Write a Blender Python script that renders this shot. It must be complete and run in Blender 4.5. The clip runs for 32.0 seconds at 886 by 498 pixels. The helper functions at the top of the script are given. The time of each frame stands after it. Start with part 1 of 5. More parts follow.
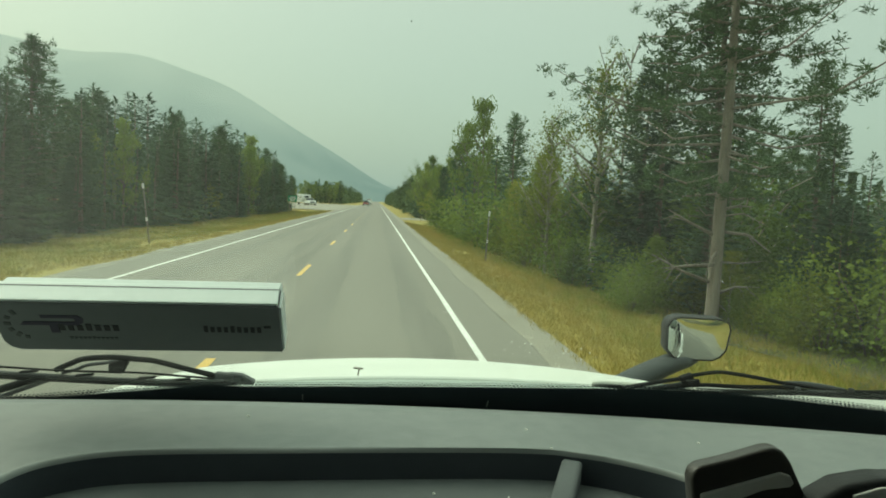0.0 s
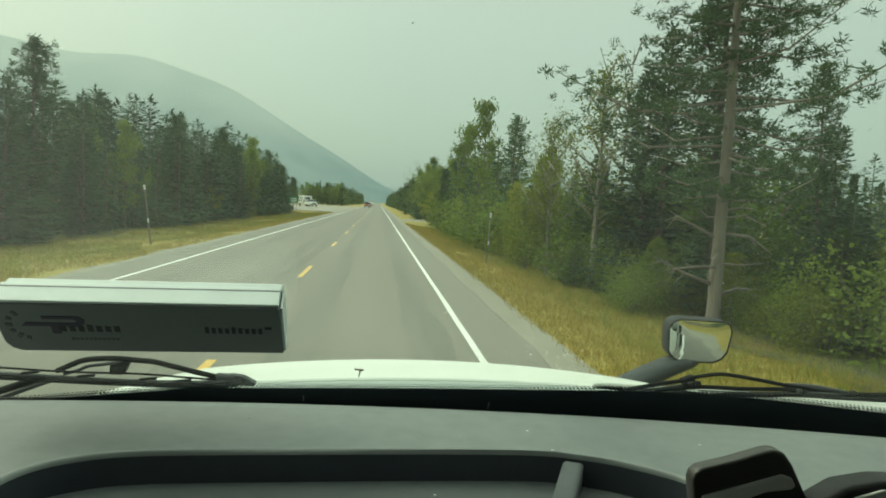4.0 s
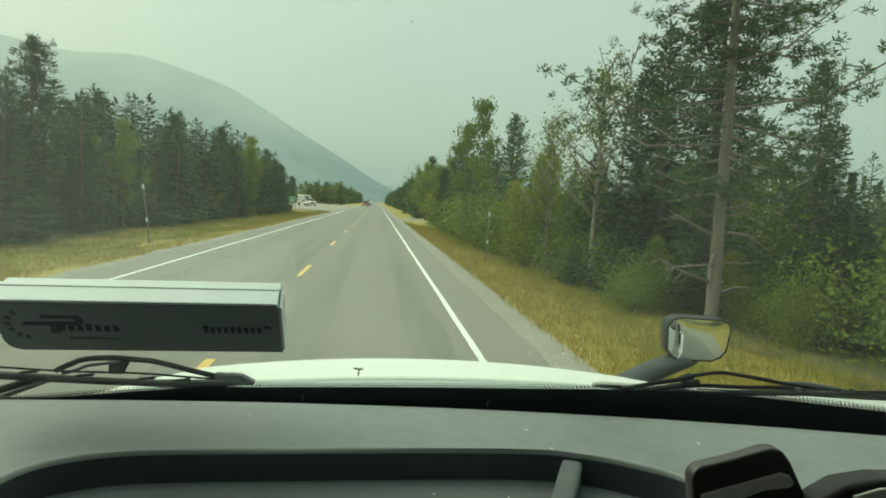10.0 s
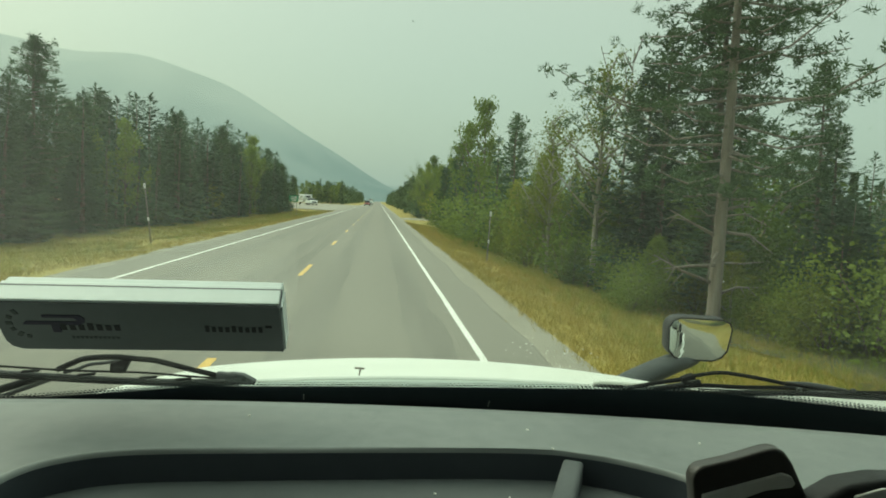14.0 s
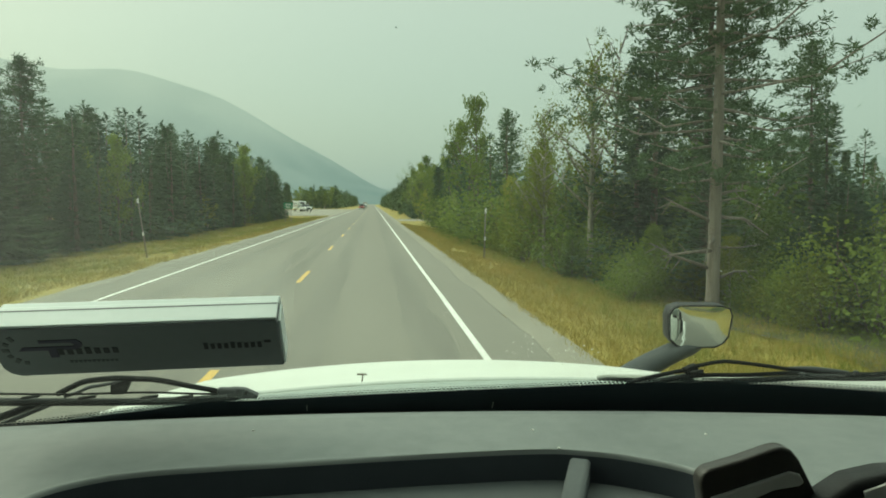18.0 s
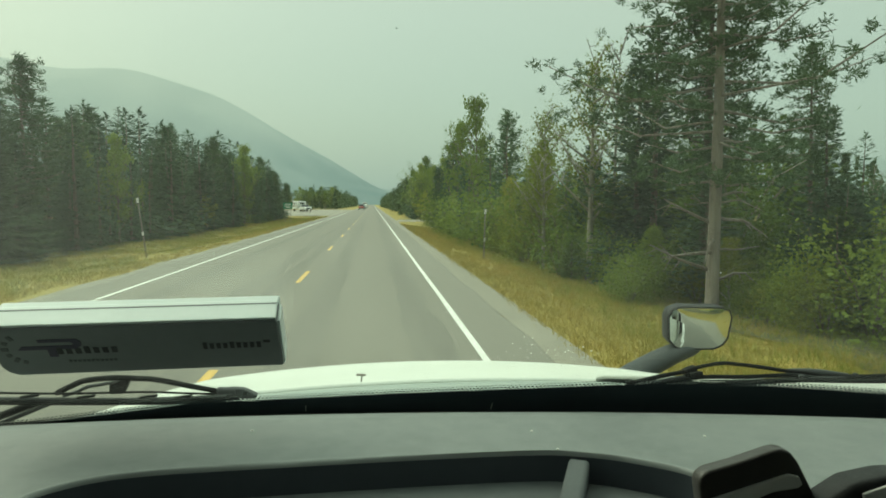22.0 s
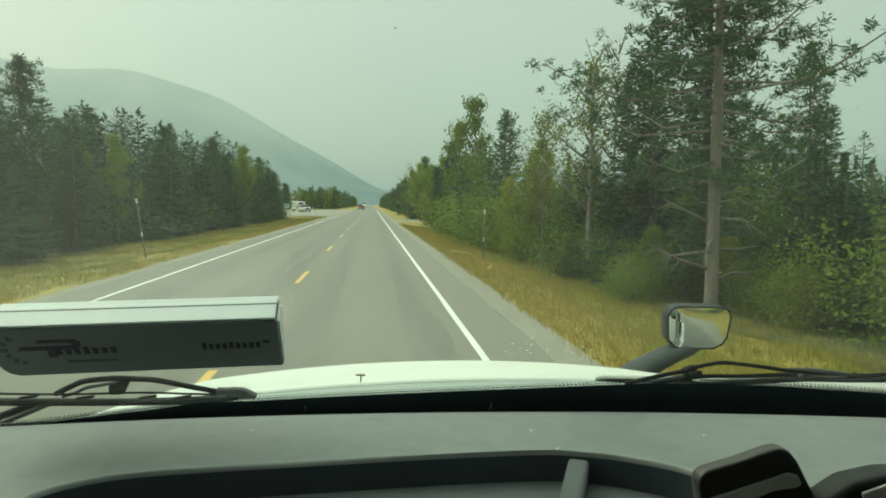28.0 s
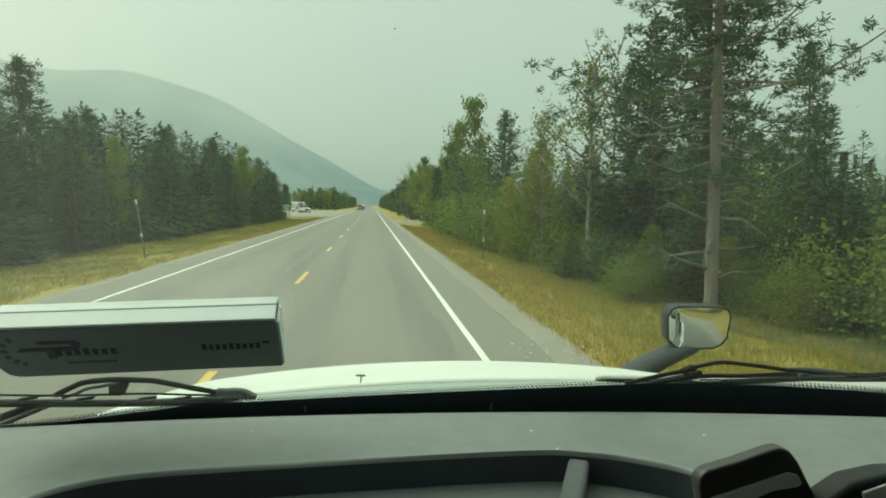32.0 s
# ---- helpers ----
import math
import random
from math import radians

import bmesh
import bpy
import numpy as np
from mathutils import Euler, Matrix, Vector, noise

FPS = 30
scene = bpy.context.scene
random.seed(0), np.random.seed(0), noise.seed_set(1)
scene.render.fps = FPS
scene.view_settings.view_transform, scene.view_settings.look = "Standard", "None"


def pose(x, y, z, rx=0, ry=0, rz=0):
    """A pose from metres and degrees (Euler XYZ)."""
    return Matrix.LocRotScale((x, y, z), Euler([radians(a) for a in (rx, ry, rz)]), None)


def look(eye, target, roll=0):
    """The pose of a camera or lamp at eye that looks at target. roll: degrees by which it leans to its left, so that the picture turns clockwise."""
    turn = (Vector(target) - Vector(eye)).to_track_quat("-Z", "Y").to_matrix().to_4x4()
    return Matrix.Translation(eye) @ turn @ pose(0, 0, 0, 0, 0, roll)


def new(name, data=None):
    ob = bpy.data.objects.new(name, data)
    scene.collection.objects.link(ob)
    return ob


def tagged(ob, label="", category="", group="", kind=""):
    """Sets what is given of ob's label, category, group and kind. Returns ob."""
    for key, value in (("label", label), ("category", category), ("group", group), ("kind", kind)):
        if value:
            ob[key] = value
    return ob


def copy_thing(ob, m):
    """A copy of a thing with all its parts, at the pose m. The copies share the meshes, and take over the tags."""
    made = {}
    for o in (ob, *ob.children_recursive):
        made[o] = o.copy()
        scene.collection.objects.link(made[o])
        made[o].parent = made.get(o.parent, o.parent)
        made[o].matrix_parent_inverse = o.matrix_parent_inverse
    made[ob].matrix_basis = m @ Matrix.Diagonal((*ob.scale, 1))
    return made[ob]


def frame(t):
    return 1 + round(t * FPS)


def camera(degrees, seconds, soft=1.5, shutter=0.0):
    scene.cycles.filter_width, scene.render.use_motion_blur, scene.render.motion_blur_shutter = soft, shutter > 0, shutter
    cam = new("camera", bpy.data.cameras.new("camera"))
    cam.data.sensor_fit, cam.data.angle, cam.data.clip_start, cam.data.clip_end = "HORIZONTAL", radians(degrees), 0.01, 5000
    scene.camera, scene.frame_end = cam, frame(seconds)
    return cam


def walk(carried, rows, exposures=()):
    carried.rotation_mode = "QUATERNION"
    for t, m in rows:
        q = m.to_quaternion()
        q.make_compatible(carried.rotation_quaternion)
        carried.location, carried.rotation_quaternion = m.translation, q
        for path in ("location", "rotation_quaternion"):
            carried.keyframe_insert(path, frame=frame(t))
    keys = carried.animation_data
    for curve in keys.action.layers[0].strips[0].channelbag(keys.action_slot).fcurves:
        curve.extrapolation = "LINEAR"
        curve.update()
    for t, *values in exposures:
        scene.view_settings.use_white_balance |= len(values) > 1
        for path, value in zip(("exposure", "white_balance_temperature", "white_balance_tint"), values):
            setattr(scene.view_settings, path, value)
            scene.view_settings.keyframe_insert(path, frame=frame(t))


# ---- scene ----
cam = camera(67.1, 32.0, soft=1.8)
EYE = (0.0, 0.0, 2.05)
# how far the cab and its camera lean against the road
LEAN = pose(0, 0, 0, -0.27, 0, 0.19)
IN_CAB = Matrix.Translation(EYE) @ LEAN @ Matrix.Translation([-c for c in EYE])
# before the holder was straightened the camera sat a little lower in it
SAG = Vector((-0.0016, -0.0030, -0.0047))
# seconds, share of the sag, pitch, roll, yaw of the camera on its mount in the cab
MOUNT = [
    (0, 1, -3.57, -2.93, -5.82),
    (0.5, 1, -3.60, -3.09, -5.71),
    (1, 1, -3.45, -3.45, -5.70),
    (1.5, 1, -3.55, -2.91, -5.77),
    (2, 1, -3.60, -3.03, -5.79),
    (2.5, 1, -3.60, -2.75, -5.78),
    (3, 1, -3.59, -2.91, -5.72),
    (3.5, 1, -3.44, -3.03, -5.69),
    (5.5, 1, -3.56, -2.78, -5.84),
    (6, 1, -3.66, -2.86, -5.75),
    (6.5, 1, -3.57, -2.75, -5.83),
    (7, 1, -3.64, -2.89, -5.84),
    (7.5, 1, -3.54, -3.03, -5.78),
    (8, 1, -3.43, -3.13, -5.75),
    (8.5, 1, -3.45, -3.36, -5.68),
    (9, 1, -3.36, -2.80, -5.73),
    (9.5, 1, -3.53, -3.06, -5.77),
    (10, 1, -3.53, -2.93, -5.81),
    (10.5, 1, -3.57, -3.07, -5.84),
    (11, 1, -3.49, -2.99, -5.85),
    (11.5, 1, -3.47, -3.04, -5.78),
    (12, 1, -3.59, -2.84, -5.77),
    (12.5, 1, -3.50, -3.15, -5.73),
    (13, 1, -3.50, -2.85, -5.77),
    (13.5, 1, -3.52, -3.06, -5.70),
    (15.5, 1, -3.68, -2.38, -5.80),
    (16, 0.85, -3.57, -2.09, -5.89),
    (16.5, 0.3, -3.77, -1.12, -6.00),
    (17, 0, -3.74, -0.51, -6.00),
    (17.5, 0, -3.69, -0.20, -6.09),
    (18, 0, -3.62, 0.01, -6.16),
    (18.5, 0, -3.60, -0.22, -6.17),
    (19, 0, -3.50, -0.13, -6.19),
    (19.5, 0, -3.55, -0.08, -6.24),
    (20, 0, -3.53, -0.20, -6.17),
    (20.5, 0, -3.54, -0.22, -6.15),
    (21, 0, -3.55, -0.39, -6.12),
    (21.5, 0, -3.55, -0.20, -6.16),
    (22, 0, -3.56, -0.21, -6.18),
    (22.5, 0, -3.50, -0.13, -6.20),
    (23, 0, -3.60, -0.01, -6.21),
    (23.5, 0, -3.54, -0.18, -6.23),
    (24, 0, -3.49, -0.09, -6.22),
    (24.5, 0, -3.52, -0.10, -6.24),
    (25, 0, -3.61, -0.08, -6.27),
    (25.5, 0, -3.62, -0.19, -6.25),
    (27.5, 0, -3.49, -0.26, -6.22),
    (28, 0, -3.56, -0.12, -6.25),
    (28.5, 0, -3.54, -0.08, -6.27),
    (29, 0, -3.45, -0.11, -6.31),
    (29.5, 0, -3.54, -0.12, -6.30),
    (30, 0, -3.51, -0.16, -6.27),
    (30.5, 0, -3.62, -0.27, -6.21),
    (31, 0, -3.61, -0.07, -6.22),
    (31.5, 0, -3.52, -0.15, -6.25),
    (32, 0, -3.53, -0.00, -6.28),
]
walk(cam, [(t, IN_CAB @ pose(*(Vector(EYE) + SAG * f), 90 + p, r, y)) for t, f, p, r, y in MOUNT],
     exposures=[(0, 0.07, 6500, -12), (32, 0.07, 6500, -12)])

# ---- sky: thick smoke haze, sun behind it ----
world = bpy.data.worlds.new("smoky_sky")
scene.world = world
world.use_nodes = True
wn, wl = world.node_tree.nodes, world.node_tree.links
wn.clear()
w_out = wn.new("ShaderNodeOutputWorld")
w_bg = wn.new("ShaderNodeBackground")
w_sky = wn.new("ShaderNodeTexSky")
w_sky.sky_type = "NISHITA"
w_sky.sun_disc = False
w_sky.sun_elevation, w_sky.sun_rotation = radians(42), radians(-50)
w_sky.dust_density, w_sky.air_density = 6.0, 1.5
w_dim = wn.new("ShaderNodeVectorMath")
w_dim.operation = "SCALE"
w_dim.inputs["Scale"].default_value = 0.030
w_geo = wn.new("ShaderNodeTexCoord")
w_sep = wn.new("ShaderNodeSeparateXYZ")
w_ramp = wn.new("ShaderNodeValToRGB")
w_ramp.color_ramp.elements[0].position = 0.0
w_ramp.color_ramp.elements[0].color = (0.405, 0.468, 0.443, 1)
w_ramp.color_ramp.elements[1].position = 1.0
w_ramp.color_ramp.elements[1].color = (2.15, 2.15, 1.9, 1)
for at, shade in ((0.16, (0.480, 0.520, 0.488, 1)), (0.32, (0.575, 0.583, 0.535, 1)), (0.55, (1.05, 1.06, 0.97, 1))):
    w_ramp.color_ramp.elements.new(at).color = shade
w_add = wn.new("ShaderNodeVectorMath")
w_add.operation = "ADD"
wl.new(w_geo.outputs["Generated"], w_sep.inputs[0])
wl.new(w_sep.outputs["Z"], w_ramp.inputs[0])
wl.new(w_sky.outputs[0], w_dim.inputs[0])
wl.new(w_ramp.outputs[0], w_add.inputs[0])
wl.new(w_dim.outputs[0], w_add.inputs[1])
wl.new(w_add.outputs[0], w_bg.inputs["Color"])
wl.new(w_bg.outputs[0], w_out.inputs[0])
w_bg.inputs["Strength"].default_value = 1.0
sun_data = bpy.data.lights.new("sun", "SUN")
sun_data.energy, sun_data.angle, sun_data.color = 1.4, radians(30), (1.0, 0.93, 0.80)
sun = new("sun", sun_data)
sun.matrix_basis = look((-40, 30, 48), (0, 0, 0))


# ---- materials ----
def material(name, colour, rough=0.8, metal=0.0, spots=0.0, scale=8.0, second=None, bump=0.0, bump_scale=60.0,
             by_object=0.0, by_island=0.0, specular=0.5, stretch=(1, 1, 1), coat=0.0):
    """A node material: two-scale colour variation, fine relief."""
    m = bpy.data.materials.new(name)
    m.use_nodes = True
    n, k = m.node_tree.nodes, m.node_tree.links
    b = n["Principled BSDF"]
    b.inputs["Roughness"].default_value, b.inputs["Metallic"].default_value = rough, metal
    b.inputs["Specular IOR Level"].default_value = specular
    b.inputs["Coat Weight"].default_value = coat
    co = n.new("ShaderNodeTexCoord")
    mp = n.new("ShaderNodeMapping")
    mp.inputs["Scale"].default_value = stretch
    k.new(co.outputs["Object"], mp.inputs[0])
    big, fine = n.new("ShaderNodeTexNoise"), n.new("ShaderNodeTexNoise")
    big.inputs["Scale"].default_value, big.inputs["Detail"].default_value = scale, 5
    fine.inputs["Scale"].default_value, fine.inputs["Detail"].default_value = scale * 9, 4
    k.new(mp.outputs[0], big.inputs[0])
    k.new(mp.outputs[0], fine.inputs[0])
    both = n.new("ShaderNodeMath")
    both.operation = "MULTIPLY_ADD"
    both.inputs[1].default_value = 0.45
    k.new(fine.outputs[0], both.inputs[0])
    k.new(big.outputs[0], both.inputs[2])
    rng = n.new("ShaderNodeMapRange")
    rng.inputs["From Min"].default_value, rng.inputs["From Max"].default_value = 0.45, 1.0
    k.new(both.outputs[0], rng.inputs["Value"])
    mix = n.new("ShaderNodeMix")
    mix.data_type = "RGBA"
    other = second or tuple(c * (1 - spots) for c in colour)
    mix.inputs[6].default_value, mix.inputs[7].default_value = (*colour, 1), (*other, 1)
    k.new(rng.outputs[0], mix.inputs[0])
    last = mix.outputs[2]
    if by_object or by_island:
        hsv = n.new("ShaderNodeHueSaturation")
        info = n.new("ShaderNodeObjectInfo" if by_object else "ShaderNodeNewGeometry")
        amount = by_object or by_island
        val = n.new("ShaderNodeMapRange")
        val.inputs["To Min"].default_value, val.inputs["To Max"].default_value = 1 - amount, 1 + amount
        k.new(info.outputs["Random" if by_object else "Random Per Island"], val.inputs["Value"])
        k.new(val.outputs[0], hsv.inputs["Value"])
        hue = n.new("ShaderNodeMapRange")
        hue.inputs["To Min"].default_value, hue.inputs["To Max"].default_value = 0.5 + 0.03 * amount, 0.5 - 0.05 * amount
        k.new(info.outputs["Random" if by_object else "Random Per Island"], hue.inputs["Value"])
        k.new(hue.outputs[0], hsv.inputs["Hue"])
        k.new(last, hsv.inputs["Color"])
        last = hsv.outputs[0]
    k.new(last, b.inputs["Base Color"])
    if bump:
        grain = n.new("ShaderNodeTexNoise")
        grain.inputs["Scale"].default_value, grain.inputs["Detail"].default_value = bump_scale, 3
        k.new(mp.outputs[0], grain.inputs[0])
        bm_node = n.new("ShaderNodeBump")
        bm_node.inputs["Strength"].default_value, bm_node.inputs["Distance"].default_value = bump, 1.0 / bump_scale
        k.new(grain.outputs[0], bm_node.inputs["Height"])
        k.new(bm_node.outputs[0], b.inputs["Normal"])
    return m


def let_through(m, amount):
    """Thin leaves and films pass part of the light to their far side."""
    n, k = m.node_tree.nodes, m.node_tree.links
    b = n["Principled BSDF"]
    out = n["Material Output"]
    thin, mix = n.new("ShaderNodeBsdfTranslucent"), n.new("ShaderNodeMixShader")
    mix.inputs[0].default_value = amount
    k.new(b.inputs["Base Color"].links[0].from_socket, thin.inputs[0])
    k.new(b.outputs[0], mix.inputs[1])
    k.new(thin.outputs[0], mix.inputs[2])
    k.new(mix.outputs[0], out.inputs[0])
    return m


ASPHALT = material("asphalt", (0.205, 0.196, 0.170), 0.9, scale=0.35, second=(0.170, 0.163, 0.142), bump=0.10, bump_scale=60, stretch=(2.2, 0.12, 1), specular=0.3)
TYRE_TRACK = material("tyre_track", (0.140, 0.135, 0.119), 0.85, scale=0.8, second=(0.185, 0.178, 0.156), bump=0.10, bump_scale=60, stretch=(2, 0.1, 1), specular=0.3)
LINE_WHITE = material("road_paint_white", (0.78, 0.79, 0.76), 0.6, scale=3, second=(0.55, 0.55, 0.52), bump=0.3, bump_scale=80)
LINE_YELLOW = material("road_paint_yellow", (0.66, 0.41, 0.08), 0.6, scale=3, second=(0.42, 0.31, 0.12), bump=0.3, bump_scale=80)
GRAVEL = material("gravel", (0.262, 0.248, 0.205), 0.95, scale=0.7, second=(0.205, 0.193, 0.160), bump=0.8, bump_scale=25)
SOIL = material("dry_grass_ground", (0.345, 0.25, 0.062), 0.95, scale=0.25, second=(0.20, 0.19, 0.042), bump=0.9, bump_scale=9)
LITTER = material("needle_litter", (0.085, 0.072, 0.038), 0.95, scale=0.5, second=(0.055, 0.065, 0.028), bump=0.9, bump_scale=12)
GRASS = material("dry_grass", (0.365, 0.276, 0.062), 0.8, scale=0.3, second=(0.235, 0.220, 0.046), by_island=0.3)
GREEN_GRASS = let_through(material("green_grass", (0.22, 0.26, 0.046), 0.8, scale=0.3, second=(0.15, 0.20, 0.038), by_island=0.3), 0.25)
BARK = material("grey_bark", (0.17, 0.14, 0.11), 0.9, scale=6, second=(0.09, 0.075, 0.06), bump=0.9, bump_scale=18, stretch=(1, 1, 0.25), by_object=0.2)
PALE_BARK = material("pale_bark", (0.33, 0.31, 0.26), 0.85, scale=5, second=(0.16, 0.145, 0.12), bump=0.7, bump_scale=14, stretch=(1, 1, 0.4), by_object=0.2)
DEAD_WOOD = material("dead_wood", (0.25, 0.23, 0.20), 0.9, scale=6, second=(0.15, 0.135, 0.115), bump=0.7, bump_scale=18, stretch=(1, 1, 0.25))
SPRUCE = let_through(material("spruce_needles", (0.049, 0.092, 0.053), 0.75, scale=0.6, second=(0.067, 0.113, 0.057), by_object=0.35, specular=0.12), 0.2)
PINE = let_through(material("pine_needles", (0.050, 0.094, 0.043), 0.75, scale=0.6, second=(0.070, 0.115, 0.046), by_object=0.35, specular=0.12), 0.2)
GREY_BARK = material("grey_pine_bark", (0.27, 0.24, 0.20), 0.9, scale=5, second=(0.13, 0.11, 0.09), bump=0.9, bump_scale=16, stretch=(1, 1, 0.22))
YOUNG = let_through(material("young_conifer_needles", (0.110, 0.168, 0.042), 0.75, scale=0.8, second=(0.074, 0.125, 0.042), by_object=0.35, specular=0.12), 0.25)
LEAF = let_through(material("green_leaves", (0.118, 0.178, 0.037), 0.7, scale=0.5, second=(0.165, 0.220, 0.046), by_object=0.4, specular=0.15), 0.38)
LEAF_YELLOW = let_through(material("turning_leaves", (0.165, 0.215, 0.038), 0.7, scale=0.5, second=(0.255, 0.255, 0.044), by_object=0.3, specular=0.15), 0.38)
FAR_GREEN = material("far_woods", (0.055, 0.092, 0.042), 0.9, scale=0.05, second=(0.085, 0.12, 0.045), by_island=0.3, specular=0.1)

DASH = material("grey_vinyl", (0.198, 0.216, 0.211), 0.46, scale=5.5, second=(0.126, 0.140, 0.140), bump=0.35, bump_scale=900, specular=0.4)
# dashboard vinyl made paler: the tray lip's highlight sits in this colour
DASH_LIP = material("highlit_grey_vinyl", (0.235, 0.256, 0.250), 0.46, scale=4, second=(0.190, 0.207, 0.203), bump=0.15, bump_scale=900)
TRAY = material("black_plastic", (0.033, 0.041, 0.049), 0.5, scale=6, second=(0.046, 0.055, 0.064), bump=0.2, bump_scale=700, specular=0.3)
TRAY_FLOOR = material("dusty_grey_tray", (0.072, 0.081, 0.084), 0.6, scale=8, second=(0.046, 0.053, 0.056), bump=0.2, bump_scale=700)
RUBBER = material("black_rubber", (0.011, 0.012, 0.013), 0.7, scale=20, second=(0.02, 0.02, 0.02), bump=0.2, bump_scale=200, specular=0.06)
WIPER_BLACK = material("satin_black_metal", (0.010, 0.011, 0.012), 0.55, scale=25, second=(0.016, 0.016, 0.016), specular=0.05)
WIPER_GREY = material("worn_wiper_plastic", (0.045, 0.05, 0.052), 0.45, scale=30, second=(0.03, 0.033, 0.034), specular=0.2)
COWL_PALE = material("pale_cowl_paint", (0.42, 0.43, 0.40), 0.4, scale=5, second=(0.34, 0.35, 0.32))
FRIT = material("black_frit_enamel", (0.034, 0.047, 0.055), 0.5, scale=9, second=(0.042, 0.056, 0.064), specular=0.25)
WHITE_PAINT = material("white_truck_paint", (0.66, 0.68, 0.64), 0.5, scale=2.5, second=(0.58, 0.60, 0.56), coat=0.08)
COWL_GREY = material("grey_cowl_plastic", (0.31, 0.355, 0.335), 0.5, scale=5, second=(0.27, 0.31, 0.29))
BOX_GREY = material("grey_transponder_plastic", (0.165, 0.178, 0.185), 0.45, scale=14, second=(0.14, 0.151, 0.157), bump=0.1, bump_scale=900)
# the box's plastic again, with daylight on its upper faces put into the colour
BOX_LIT = material("lit_transponder_plastic", (0.68, 0.74, 0.73), 0.4, scale=14, second=(0.61, 0.67, 0.66))
MARK_PURPLE = material("purple_print", (0.040, 0.034, 0.062), 0.5, scale=30)
MARK_DARK = material("dark_print", (0.018, 0.019, 0.022), 0.5, scale=30)
MARK_SEAL = material("seal_print", (0.075, 0.085, 0.082), 0.5, scale=30)
MIRROR = material("mirror_glass", (0.66, 0.70, 0.67), 0.025, metal=1.0)
ARM_GREY = material("weathered_arm_plastic", (0.045, 0.052, 0.054), 0.5, scale=9, second=(0.032, 0.037, 0.038), bump=0.1, bump_scale=300, specular=0.3)
NOZZLE = material("dull_brown_plastic", (0.13, 0.105, 0.075), 0.6, scale=20, second=(0.09, 0.075, 0.055))
CHROME = material("chrome", (0.7, 0.7, 0.7), 0.15, metal=1.0, scale=6)
CAB_LINING = material("dark_cab_lining", (0.055, 0.055, 0.052), 0.9, scale=6, second=(0.045, 0.045, 0.042), bump=0.3, bump_scale=300)
DEVICE_BLACK = material("soft_black_plastic", (0.020, 0.021, 0.022), 0.5, scale=20, second=(0.028, 0.029, 0.030), bump=0.15, bump_scale=600, specular=0.2)
JAW = material("worn_soft_plastic", (0.040, 0.038, 0.036), 0.38, scale=14, second=(0.060, 0.056, 0.052), bump=0.15, bump_scale=600, specular=0.4)
# pale tone that paints the sky's sheen on the holder's glossy faces
DEVICE_SHEEN = material("painted_sheen_plastic", (0.66, 0.655, 0.64), 0.28, scale=10, second=(0.50, 0.495, 0.485))
BUG = let_through(material("insect_splatter", (0.85, 0.85, 0.80), 0.8, scale=200), 0.8)
DUST = material("pale_crumbs", (0.6, 0.6, 0.56), 0.8, scale=200)
SIGN_BACK = material("aluminium_sheet", (0.5, 0.51, 0.5), 0.4, metal=0.6, scale=8)
POST_WHITE = material("white_post_plastic", (0.7, 0.71, 0.68), 0.5, scale=6, second=(0.55, 0.55, 0.52))
POLE_WOOD = material("weathered_pole_wood", (0.30, 0.17, 0.10), 0.9, scale=4, second=(0.20, 0.125, 0.08), bump=0.6, bump_scale=20, stretch=(1, 1, 0.2))
GLASS_DARK = material("dark_vehicle_glass", (0.02, 0.024, 0.026), 0.08)
SIGN_GREEN = material("green_sign_sheet", (0.02, 0.20, 0.10), 0.45, scale=6, second=(0.018, 0.17, 0.085))
GREY_PAINT = material("dark_grey_car_paint", (0.07, 0.072, 0.07), 0.3, scale=3, coat=0.5)
RED_PAINT = material("red_car_paint", (0.45, 0.035, 0.03), 0.3, scale=3, coat=0.5)
BRAKE_RED = material("red_sign_paint", (0.45, 0.03, 0.03), 0.5, scale=6)


def painted_haze(name, low, high, top):
    """A distant slope as a plain glowing backdrop, its smoke haze painted into the glow."""
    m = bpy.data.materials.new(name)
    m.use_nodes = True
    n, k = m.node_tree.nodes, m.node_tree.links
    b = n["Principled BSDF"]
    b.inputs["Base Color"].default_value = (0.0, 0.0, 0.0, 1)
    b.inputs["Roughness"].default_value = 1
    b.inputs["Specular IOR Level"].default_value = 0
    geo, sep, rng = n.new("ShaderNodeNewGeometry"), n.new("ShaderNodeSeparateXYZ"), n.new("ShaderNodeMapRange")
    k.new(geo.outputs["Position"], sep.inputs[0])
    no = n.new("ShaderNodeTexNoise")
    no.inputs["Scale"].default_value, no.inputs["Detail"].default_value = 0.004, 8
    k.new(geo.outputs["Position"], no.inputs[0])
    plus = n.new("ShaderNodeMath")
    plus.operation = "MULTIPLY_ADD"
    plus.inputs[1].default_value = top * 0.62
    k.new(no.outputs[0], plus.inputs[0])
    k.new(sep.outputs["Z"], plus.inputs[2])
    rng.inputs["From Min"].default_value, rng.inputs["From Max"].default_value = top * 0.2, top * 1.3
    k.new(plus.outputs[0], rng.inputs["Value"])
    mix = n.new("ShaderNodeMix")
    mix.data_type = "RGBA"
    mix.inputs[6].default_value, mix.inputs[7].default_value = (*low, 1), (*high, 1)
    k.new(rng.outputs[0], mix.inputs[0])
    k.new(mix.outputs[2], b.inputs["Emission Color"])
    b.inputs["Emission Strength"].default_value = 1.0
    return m


